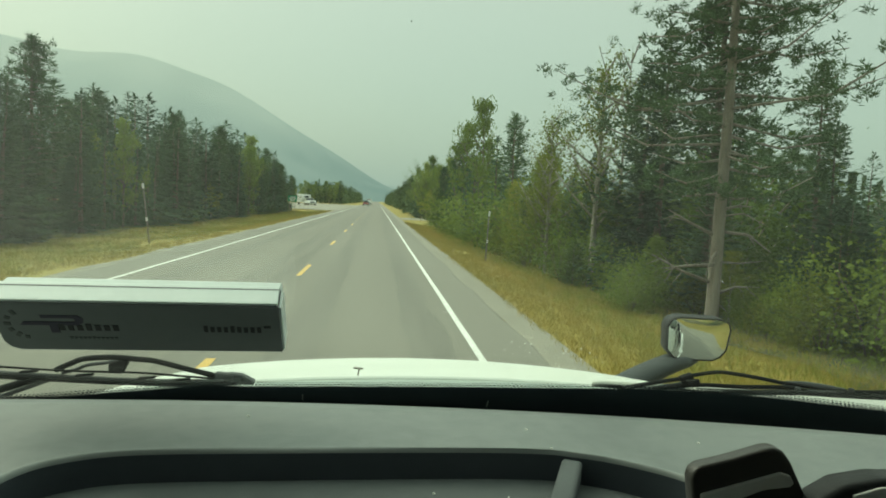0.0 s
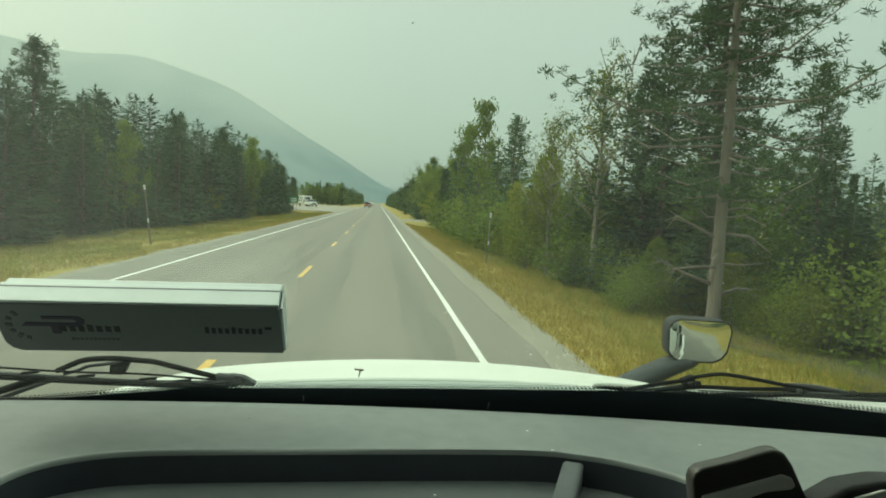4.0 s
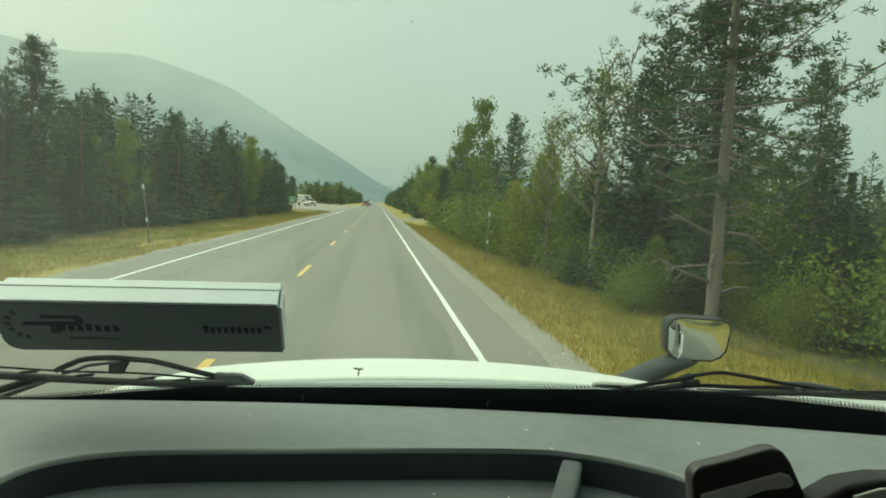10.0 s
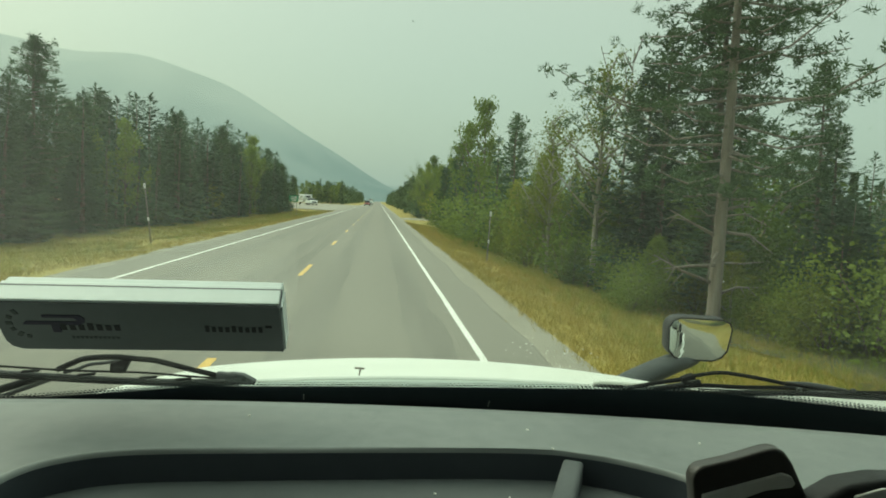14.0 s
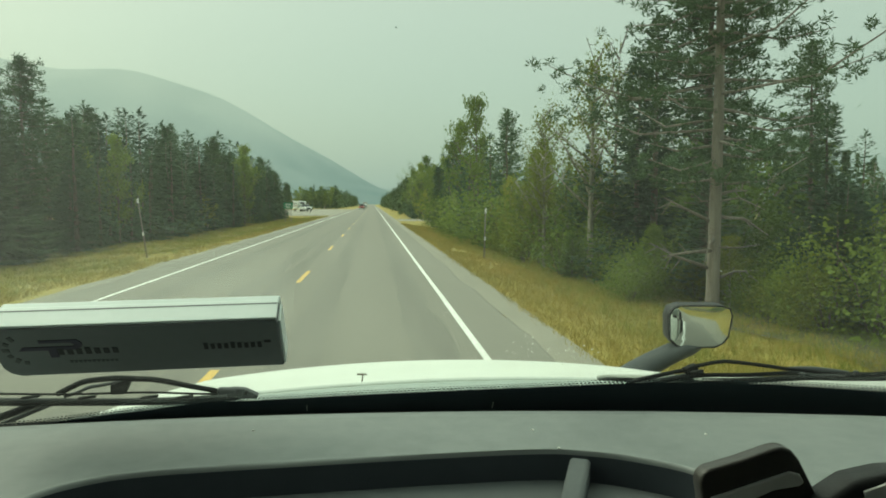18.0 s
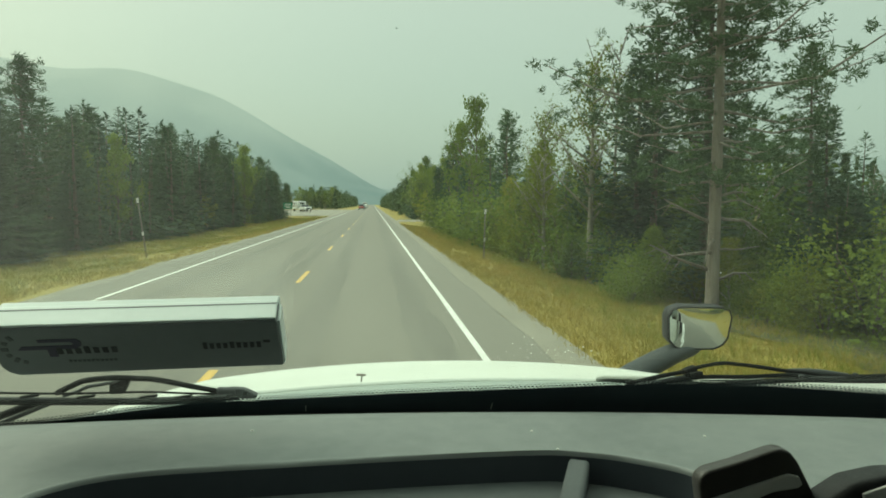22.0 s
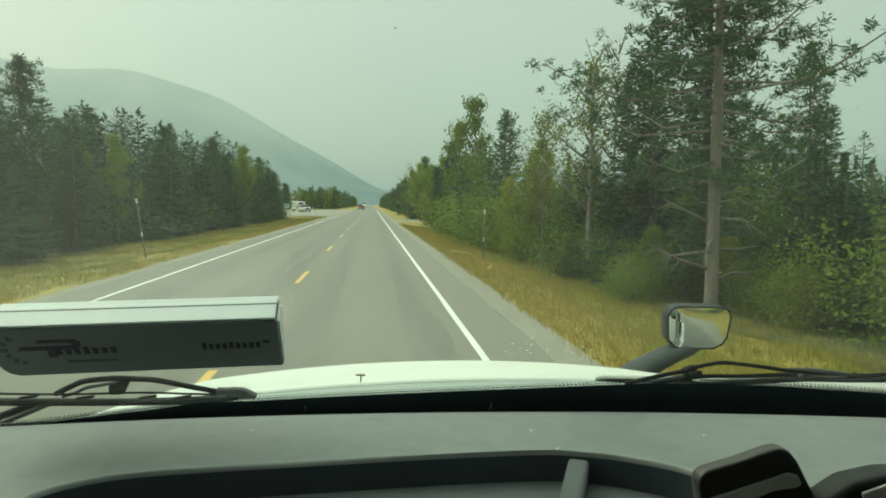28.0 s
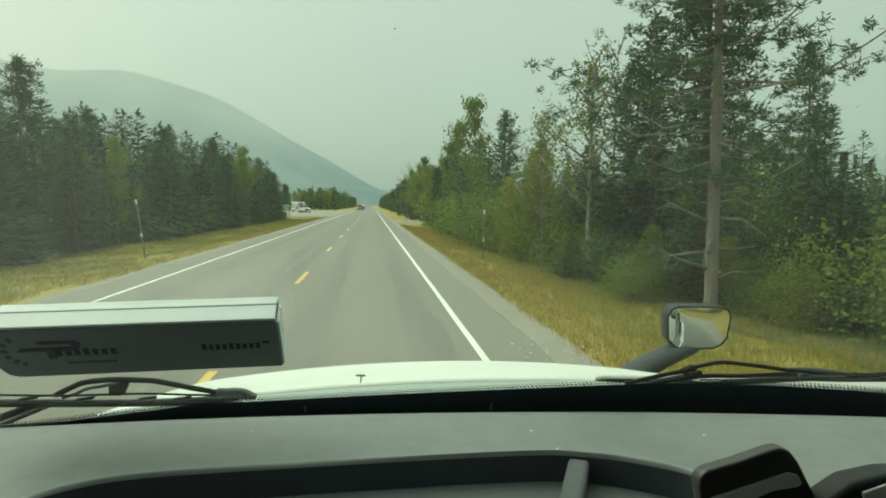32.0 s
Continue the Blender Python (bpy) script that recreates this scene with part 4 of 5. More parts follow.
def build_phone_mount():
    """The holder close under the camera: two jaws on a bent stem that stands on the dashboard, below the view."""
    near = 0.46
    mount = thing("phone_mount", "black plastic phone holder on a stem, jaw sheen painted pale", "phone holder", IN_CAB)

    def place(x, y, z, sx, sy, sz):
        p = [e + (a - e) * near for a, e in zip((x, y, z), EYE)]
        return pose(*p) @ Matrix.Diagonal((sx * near, sy * near, sz * near, 1))

    shape = [(-0.045, 0.0), (-0.0505, 0.031), (-0.049, 0.036), (-0.044, 0.0395), (-0.020, 0.0445), (0.006, 0.0515), (0.013, 0.0525), (0.020, 0.0505), (0.027, 0.043), (0.051, 0.004), (0.048, 0.0)]
    jaw = part("jaw", outline_block(shape, 0.014, 0.0025, 3), JAW, mount, "soft black rounded jaw", True)
    jaw.matrix_basis = place(0.274, 0.437, DASH_Z + 0.004, 0.95, 0.93, 1.08)
    part("band", outline_block([(-0.043, 0.0215), (0.018, 0.0365), (0.026, 0.0345), (0.0295, 0.029), (0.026, 0.0265), (0.006, 0.0245), (-0.012, 0.0185), (-0.042, 0.0110)], 0.0035, 0.0012), DEVICE_SHEEN, jaw, "glossy band, its sheen painted pale").matrix_basis = pose(0, -0.0075, 0)
    knob = part("clamp_knob", outline_block([(-0.072, 0.0), (-0.060, 0.014), (-0.045, 0.0235), (-0.026, 0.0325), (0.004, 0.0365), (0.05, 0.036), (0.065, 0.025), (0.07, 0.0)], 0.026, 0.005, 3), DEVICE_BLACK, mount, "soft black rounded clamp", True)
    knob.matrix_basis = place(0.357, 0.428, DASH_Z + 0.002, 0.94, 0.94, 1.16)
    # no real window: a patch of painted sheen on the clamp
    part("window", outline_block([(-0.022, 0.0270), (0.0, 0.0320), (0.042, 0.0325), (0.042, 0.012), (0.004, 0.0110), (-0.018, 0.0155)], 0.003, 0.001), DEVICE_SHEEN, knob, "glossy patch, its sheen painted pale").matrix_basis = pose(0, -0.0135, 0)
    strand("stem", [(0.30, 0.36, DASH_Z + 0.004), (0.295, 0.345, 1.86), (0.24, 0.25, 1.925), (0.165, 0.203, 1.943), (0.128, 0.201, 1.946)], 0.006, DEVICE_BLACK, mount, "bent black stem")
    foot = [(0.034 * math.cos(a * 0.3927), 0.034 * math.sin(a * 0.3927)) for a in range(16)]
    part("suction_foot", outline_block(foot, 0.012, 0.003, 2), DEVICE_BLACK, mount, "round black foot").matrix_basis = pose(0.30, 0.36, DASH_Z + 0.005, 90, 0, 0)


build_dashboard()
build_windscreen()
build_hood()
build_cab()
build_wipers()
build_specks()
build_hood_mirror()
build_transponder()
build_phone_mount()


# ---- trees ----
def array_mesh(name, tris, mat):
    """A mesh from an array of triangles (n, 3, 3)."""
    tris = np.asarray(tris, dtype=np.float32)
    n = len(tris)
    me = bpy.data.meshes.new(name)
    me.vertices.add(n * 3)
    me.vertices.foreach_set("co", tris.reshape(-1))
    me.loops.add(n * 3)
    me.loops.foreach_set("vertex_index", np.arange(n * 3, dtype=np.int32))
    me.polygons.add(n)
    me.polygons.foreach_set("loop_start", np.arange(0, n * 3, 3, dtype=np.int32))
    me.polygons.foreach_set("loop_total", np.full(n, 3, dtype=np.int32))
    me.materials.append(mat)
    me.update()
    me.validate()
    return me


def unit(v):
    return v / np.maximum(np.linalg.norm(v, axis=-1, keepdims=True), 1e-9)


def blades(base, along, length, width, rng):
    """Slim triangles that start at base and point along."""
    side = unit(np.cross(along, rng.normal(size=along.shape)))
    tip = base + along * length[:, None]
    s = side * (width / 2)[:, None]
    return np.stack([base - s, base + s, tip], 1)


def leaves_at(centre, size, rng, long=1.5):
    """Leaf-shaped pairs of triangles, turned every way."""
    a = unit(rng.normal(size=centre.shape))
    b = unit(np.cross(a, rng.normal(size=centre.shape)))
    a, b = a * (size * long / 2)[:, None], b * (size / 2)[:, None]
    return np.concatenate([np.stack([centre - a, centre + b, centre + a], 1), np.stack([centre - a, centre + a, centre - b], 1)])


def kites(base, along, length, width, rng, flat=0.35):
    """Pointed sprays of needles: two triangles each, lying nearly flat along their bough."""
    up = unit(np.array((0.0, 0.0, 1.0)) + rng.normal(size=along.shape) * flat)
    side = unit(np.cross(along, up)) * (width / 2)[:, None]
    tip, wide = base + along * length[:, None], base + along * (length * 0.45)[:, None]
    return np.concatenate([np.stack([base, wide + side, tip], 1), np.stack([base, tip, wide - side], 1)])


def conifer_crown(h, seed, width, start, boughs, sprays, size, rag=0.45, rise=(-0.40, 0.55), taper=0.80):
    """Boughs set round the stem, drooping low down and rising near the top, each a plate of sprays."""
    rng = np.random.default_rng(seed)
    t = start + (0.975 - start) * (np.arange(boughs) + rng.random(boughs)) / boughs
    a = np.arange(boughs) * 2.399 + rng.uniform(-0.5, 0.5, boughs)
    lobe = np.array([1 + rag * 1.6 * noise.noise((1.2 * math.cos(q), 1.2 * math.sin(q), 6.5 * v + seed)) for q, v in zip(a, t)])
    reach = h * width * ((1 - t) / (1 - start)) ** taper * lobe * rng.uniform(0.60, 1.18, boughs) + 0.10
    reach *= np.clip(0.55 + (t - start) * 3.2, 0.55, 1.0)
    lift = rise[0] + (rise[1] - rise[0]) * t + rng.uniform(-0.16, 0.16, boughs)
    n = np.maximum(4, (sprays * (0.35 + reach / (h * width))).astype(int))
    i = np.repeat(np.arange(boughs), n)
    m = len(i)
    s = rng.uniform(0.04, 1.0, m) ** 0.75
    d = np.stack([np.cos(a[i]), np.sin(a[i]), np.zeros(m)], 1)
    across = np.stack([-np.sin(a[i]), np.cos(a[i]), np.zeros(m)], 1)
    r = reach[i] * s
    p = d * r[:, None]
    p[:, 2] = h * t[i] + lift[i] * r + 0.28 * reach[i] * s ** 2.2 + rng.normal(size=m) * 0.05 * size
    turn = rng.uniform(0.1, 1.15, m) * rng.choice((-1, 1), m)
    along = d * np.cos(turn)[:, None] + across * np.sin(turn)[:, None]
    along[:, 2] = rng.uniform(-0.55, 0.15, m) + 0.4 * t[i]
    length = size * (0.55 + 0.75 * (1 - s)) * rng.uniform(0.6, 1.35, m) * (1.1 - 0.55 * t[i])
    lead = int(boughs * 0.06) + 3
    top = np.stack([np.zeros(lead), np.zeros(lead), h * np.linspace(0.95, 1.0, lead)], 1)
    tip = unit(rng.normal(size=(lead, 3)) * np.array((0.45, 0.45, 0.1)) + np.array((0, 0, 1)))
    return kites(np.concatenate([p, top]), unit(np.concatenate([along, tip])), np.concatenate([length, np.full(lead, size * 0.55)]),
                 np.concatenate([length * rng.uniform(0.26, 0.42, m), np.full(lead, size * 0.16)]), rng)


def trunk_mesh(name, h, r, mat, limbs=(), lean=0.0, seed=0, sides=7):
    rng = random.Random(seed)
    pts = [(lean * t * t * h + rng.uniform(-0.02, 0.02) * h * 0.3 * t, rng.uniform(-0.02, 0.02) * h * 0.3 * t, h * t) for t in (0, 0.04, 0.2, 0.4, 0.6, 0.8, 1.0)]
    rr = [r * 1.35, r, r * 0.9, r * 0.74, r * 0.55, r * 0.34, r * 0.05]
    v, f = tubes([(pts, rr)], max(sides, 6))
    v2, f2 = tubes(limbs, sides)
    return mesh_of(name, v + v2, f + [tuple(i + len(v) for i in q) for q in f2], mat, True)


def make_tree(name, label, category, trunk, crown):
    """Meshes of one kind of tree, shared by all its copies."""
    ob = thing(name, label, category)
    part("trunk", trunk, None, ob)
    if crown:
        part("crown", crown, None, ob)
    return ob


def spruce(h, seed, label, width=0.19, start=0.05, boughs=230, sprays=24, size=0.40, rag=0.45, mat=None, rise=(-0.40, 0.55)):
    rng = random.Random(seed)
    dead = []
    for i in range(8):
        t, q, r = rng.uniform(0.02, start + 0.05), rng.uniform(0, 6.28), rng.uniform(0.3, 0.9)
        dead.append(([(0, 0, h * t), (math.cos(q) * r, math.sin(q) * r, h * t - rng.uniform(0.0, 0.25))], [0.012, 0.004]))
    crown = conifer_crown(h, seed, width, start, boughs, sprays, size, rag, rise)
    return make_tree("spruce_tree", label, "tree", trunk_mesh("spruce_trunk", h, h * 0.013, BARK, dead, seed=seed, sides=5), array_mesh("spruce_crown", crown, mat or SPRUCE))


def pine(h, seed, label, bare=0.4, limbs_n=60, reach=0.16, stubs=4, tufts=8, needles=14, size=0.24, low_stubs=(), bark=None, plate=1.0, slim=(0.18, 0.34)):
    """A tall pine: bare pole, broken stubs, limbs with dark tufts towards their ends."""
    rng = np.random.default_rng(seed)
    limbs, spots = [], []
    for i in range(limbs_n):
        t = bare + (0.99 - bare) * ((i + rng.random()) / limbs_n) ** 0.92
        q = i * 2.4 + rng.uniform(-0.6, 0.6)
        lobe = 1 + 0.8 * noise.noise((math.cos(q), math.sin(q), 5 * t + seed))
        r = h * reach * ((1.1 - t) / (1.1 - bare)) ** 0.75 * rng.uniform(0.5, 1.25) * lobe * min(1.0, 0.55 + 2.5 * (t - bare)) + 0.18
        d = np.array((math.cos(q), math.sin(q), 0))
        p0 = np.array((0, 0, h * t))
        rise = rng.uniform(-0.22, 0.22) + 0.9 * max(0, t - 0.7)
        tip = p0 + d * r + np.array((0, 0, rise * r + 0.10 * r))
        mid = p0 + d * r * 0.55 + np.array((0, 0, rise * r * 0.5 - 0.05 * r))
        limbs.append(([tuple(p0), tuple(mid), tuple(tip)], [h * 0.0030, h * 0.0021, h * 0.0008]))
        for k in range(max(3, int(tufts * (0.4 + r / (h * reach))))):
            s = rng.uniform(0.30, 1.03) if t < 0.85 else rng.uniform(0.0, 1.03)
            c = p0 + (mid - p0) * (s / 0.55) if s < 0.55 else mid + (tip - mid) * ((s - 0.55) / 0.45)
            spots.append(c + rng.normal(size=3) * np.array((0.24, 0.24, 0.075 * plate)) * (0.35 + 0.5 * r))
    for k in range(int(tufts * 1.5)):
        spots.append(np.array((0, 0, h * rng.uniform(0.94, 1.0))) + rng.normal(size=3) * 0.06)
    spots = np.repeat(np.array(spots), needles, 0)
    along = unit(rng.normal(size=spots.shape) * np.array((1, 1, 0.55)) + np.array((0, 0, 0.35)))
    n = len(spots)
    crown = kites(spots + rng.normal(size=spots.shape) * size * 0.30, along, rng.uniform(0.6, 1.3, n) * size, rng.uniform(*slim, n) * size, rng, 0.9)
    for i in range(stubs):
        t, q, r = rng.uniform(0.12, bare + 0.1), rng.uniform(0, 6.28), rng.uniform(0.4, 1.3)
        limbs.append(([(0, 0, h * t), (math.cos(q) * r * 0.55, math.sin(q) * r * 0.55, h * t + rng.uniform(-0.05, 0.2)), (math.cos(q + 0.15) * r, math.sin(q + 0.15) * r, h * t + rng.uniform(-0.35, 0.25))], [0.030, 0.020, 0.006]))
    # long dead boughs low on the trunk, each with a few broken twigs
    for z, q, r, bend in low_stubs:
        way = np.array((math.cos(q), math.sin(q), 0))
        tip = way * r + np.array((0, 0, z + bend))
        knee = way * r * 0.55 + np.array((0, 0, z + bend * 0.4 + rng.uniform(0.02, 0.12)))
        limbs.append(([(0, 0, z), tuple(knee), tuple(tip)], [0.050, 0.034, 0.012]))
        for k in range(3):
            p = knee + (tip - knee) * rng.uniform(-0.2, 0.8)
            limbs.append(([tuple(p), tuple(p + way * rng.uniform(0.15, 0.5) + np.array((0, 0, rng.uniform(-0.35, 0.30))))], [0.018, 0.006]))
    return make_tree("pine_tree", label, "tree", trunk_mesh("pine_trunk", h, h * (0.0138 if low_stubs else 0.0125), bark or BARK, limbs, seed=seed, sides=5), array_mesh("pine_crown", crown, PINE))


def limb_set(h, rng, first, spread, count, levels=2):
    """Limbs of a broadleaf tree and the places of their twigs."""
    limbs, twigs = [], []
    for i in range(count):
        t = first + (0.95 - first) * (i + rng.random()) / count
        a = i * 2.4 + rng.uniform(-0.4, 0.4)
        r = h * spread * (1.15 - 0.75 * abs(t - first - 0.25)) * rng.uniform(0.5, 1.12) * (1.25 - t) * (1 + 0.22 * math.cos(a - 1.0 - 5 * t))
        d = np.array((math.cos(a), math.sin(a), rng.uniform(0.5, 1.4)))
        p0 = np.array((0, 0, h * t))
        p1 = p0 + d * r * 0.5
        p2 = p0 + d * r + np.array((0, 0, 0.1 * r))
        limbs.append(([tuple(p0), tuple(p1), tuple(p2)], [h * 0.0065, h * 0.004, h * 0.0015]))
        for k in range(9):
            s = rng.uniform(0.25, 1.0)
            q0 = p0 + (p2 - p0) * s
            q1 = q0 + rng.normal(size=3) * np.array((0.3, 0.3, 0.22)) * r * 0.7
            limbs.append(([tuple(q0), tuple((q0 + q1) / 2 + rng.normal(size=3) * 0.03), tuple(q1)], [h * 0.0022, h * 0.0015, h * 0.0006]))
            twigs += [q1, (q0 + q1) / 2]
        twigs.append(p2)
    return limbs, np.array(twigs)


def broadleaf(h, seed, label, mat, bark, count=20, leaf=0.12, per=34, spread=0.30, first=0.2, name="cottonwood_tree", lean=0.0, sides=5):
    rng = np.random.default_rng(seed)
    limbs, twigs = limb_set(h, rng, first, spread, count)
    size = h * 0.030
    c = np.repeat(twigs, per, 0) + rng.normal(size=(len(twigs) * per, 3)) * np.array((size, size, size * 0.8))
    c = c[c[:, 2] > h * 0.06]
    crown = array_mesh("leafy_crown", leaves_at(c, rng.uniform(leaf * 0.6, leaf * 1.3, len(c)), rng), mat)
    return make_tree(name, label, "tree", trunk_mesh("leafy_trunk", h * 0.97, h * 0.014, bark, limbs, lean, seed, sides), crown)


def snag(h, seed, label):
    rng = np.random.default_rng(seed)
    limbs, twigs = limb_set(h, rng, 0.4, 0.26, 11)
    return make_tree("dead_tree", label, "dead tree", trunk_mesh("dead_trunk", h, h * 0.012, DEAD_WOOD, limbs, seed=seed), None)


def shrub(h, seed, label, mat, leaf=0.043, n=3000):
    rng = np.random.default_rng(seed)
    stems, tips = [], []
    for i in range(11):
        a, r = rng.uniform(0, 6.28), rng.uniform(0.15, 0.55) * h
        tip = np.array((math.cos(a) * r, math.sin(a) * r, h * rng.uniform(0.55, 1.0)))
        stems.append(([(0.04 * math.cos(a), 0.04 * math.sin(a), 0), tuple(tip * np.array((0.4, 0.4, 0.55))), tuple(tip)], [0.014, 0.010, 0.003]))
        tips += [tip, tip * np.array((0.75, 0.75, 0.78)), tip * np.array((0.9, 0.9, 0.5)), tip * np.array((0.8, 0.8, 0.28))]
    tips = np.array(tips)
    c = tips[rng.integers(0, len(tips), n)] + rng.normal(size=(n, 3)) * h * 0.13
    c[:, 2] = np.abs(c[:, 2]) + 0.02
    v, f = tubes(stems, 5)
    return make_tree("shrub", label, "shrub", mesh_of("shrub_stems", v, f, BARK, True), array_mesh("shrub_leaves", leaves_at(c, rng.uniform(leaf * 0.6, leaf * 1.4, n), rng), mat))


# height, bearing, length and rise of the dead boughs on the wide pine
BROKEN = ((1.15, 3.0, 1.7, 0.65), (1.6, 3.5, 2.2, 0.0), (1.9, 3.9, 1.5, -0.3), (2.25, 2.9, 1.3, 0.6), (2.4, 5.9, 1.3, -0.45), (0.9, 6.1, 1.0, 0.2), (2.9, 0.3, 1.4, 0.1))
KINDS = {
    "s1": (spruce(9.0, 1, "dark green spruce with drooping boughs", 0.20, 0.05, 240, 26), 9.0),
    "s2": (spruce(9.0, 2, "slender dark spruce with a ragged outline", 0.135, 0.04, 220, 20, 0.34, 0.6), 9.0),
    "s3": (spruce(9.0, 3, "broad dark fir with full boughs to the ground", 0.26, 0.03, 270, 32, 0.44, 0.5), 9.0),
    "y1": (spruce(3.2, 4, "young bushy conifer with bright green tips", 0.34, 0.02, 120, 26, 0.26, 0.4, YOUNG, (-0.1, 0.7)), 3.2),
    "y2": (spruce(3.2, 5, "young dark conifer with close boughs", 0.29, 0.02, 120, 26, 0.24, 0.5, SPRUCE, (-0.2, 0.6)), 3.2),
    "p1": (pine(11.0, 11, "tall lodgepole pine with a bare lower trunk", 0.30, 90, 0.15, 8, 8, 16, 0.20), 11.0),
    "p2": (pine(11.0, 12, "thin pine with tufted upper limbs", 0.42, 64, 0.12, 12, 7, 16, 0.19), 11.0),
    "p3": (pine(12.5, 14, "wide-limbed pine with long boughs and dead lower branches", 0.24, 74, 0.27, 5, 17, 34, 0.16, BROKEN, GREY_BARK, 0.6, (0.12, 0.24)), 12.5),
    "b1": (broadleaf(9.5, 21, "green cottonwood with an uneven crown", LEAF, BARK, 30, 0.115, 17, 0.34, 0.10), 9.5),
    "b3": (broadleaf(8.0, 23, "small birch with leaves turning yellow", LEAF_YELLOW, PALE_BARK, 20, 0.080, 24, 0.25, 0.10, "birch_tree"), 8.0),
    "b4": (broadleaf(9.0, 24, "thin-leaved cottonwood with bare twigs showing", LEAF_YELLOW, PALE_BARK, 24, 0.085, 6, 0.22, 0.25), 9.0),
    "d1": (snag(8.5, 31, "bare grey dead tree with forked limbs"), 8.5),
    "s1_far": (spruce(9.0, 51, "dark green spruce with drooping boughs", 0.20, 0.05, 130, 9, 0.62), 9.0),
    "s2_far": (spruce(9.0, 52, "slender dark spruce with a ragged outline", 0.145, 0.04, 120, 8, 0.52, 0.6), 9.0),
    "s3_far": (spruce(9.0, 53, "broad dark fir with full boughs to the ground", 0.25, 0.03, 150, 10, 0.70, 0.5), 9.0),
    "p1_far": (pine(11.0, 54, "tall lodgepole pine with a bare lower trunk", 0.26, 76, 0.165, 4, 7, 7, 0.40), 11.0),
    "p2_far": (pine(11.0, 55, "thin pine with tufted upper limbs", 0.36, 56, 0.13, 5, 6, 7, 0.38), 11.0),
    "b1_far": (broadleaf(9.5, 56, "green cottonwood with an uneven crown", LEAF, BARK, 18, 0.15, 12, 0.30, 0.08, sides=3), 9.5),
    "b2_far": (broadleaf(9.5, 57, "tall narrow aspen with pale bark and green leaves", LEAF, PALE_BARK, 16, 0.15, 10, 0.19, 0.12, "aspen_tree", sides=3), 9.5),
    "b3_far": (broadleaf(8.0, 58, "small birch with leaves turning yellow", LEAF_YELLOW, PALE_BARK, 14, 0.15, 10, 0.25, 0.10, "birch_tree", sides=3), 8.0),
    "y1_far": (spruce(3.2, 64, "young bushy conifer with bright green tips", 0.34, 0.02, 70, 11, 0.42, 0.4, YOUNG, (-0.1, 0.7)), 3.2),
    "y2_far": (spruce(3.2, 65, "young dark conifer with close boughs", 0.29, 0.02, 70, 11, 0.40, 0.5, SPRUCE, (-0.2, 0.6)), 3.2),
    "h1_far": (shrub(1.6, 61, "green willow shrub at the roadside", LEAF, 0.055, 1300), 1.6),
    "h2_far": (shrub(1.5, 62, "low yellowing shrub at the roadside", LEAF_YELLOW, 0.055, 1300), 1.5),
    "h3_far": (shrub(1.9, 63, "dark green low shrub at the forest edge", LEAF, 0.060, 1300), 1.9),
    "h1": (shrub(1.6, 41, "green willow shrub at the roadside", LEAF), 1.6),
    "h2": (shrub(1.5, 42, "low yellowing shrub at the roadside", LEAF_YELLOW), 1.5),
    "h3": (shrub(1.9, 43, "dark green low shrub at the forest edge", LEAF, 0.047, 3200), 1.9),
}
USED = set()
TREE_RNG = random.Random(77)


def plant(kind, x, y, h, turn=None, wide=1.0):
    if x > 0 and 78.5 < y < 91.5:
        y += 13.5
    small = kind[0] in "hy"
    if (y > (23 if small else 36) or y < 0 or x < (-11.5 if small else -16.2) or x > 16) and kind + "_far" in KINDS:
        kind += "_far"
    ob, own = KINDS[kind]
    s = h / own
    turn = TREE_RNG.uniform(0, 360) if turn is None else turn
    m = pose(x, y, ground_height(x, y) - 0.04, TREE_RNG.uniform(-2, 2), TREE_RNG.uniform(-2, 2), turn) @ Matrix.Diagonal((s * wide, s * wide, s, 1))
    if kind in USED:
        made = copy_thing(ob, m)
    else:
        USED.add(kind)
        ob.matrix_basis = m
        made = ob
    if kind[0] == "h":
        made["group"] = "shrubs along the verge"
    else:
        made["group"] = "trees beside the highway"
    return made


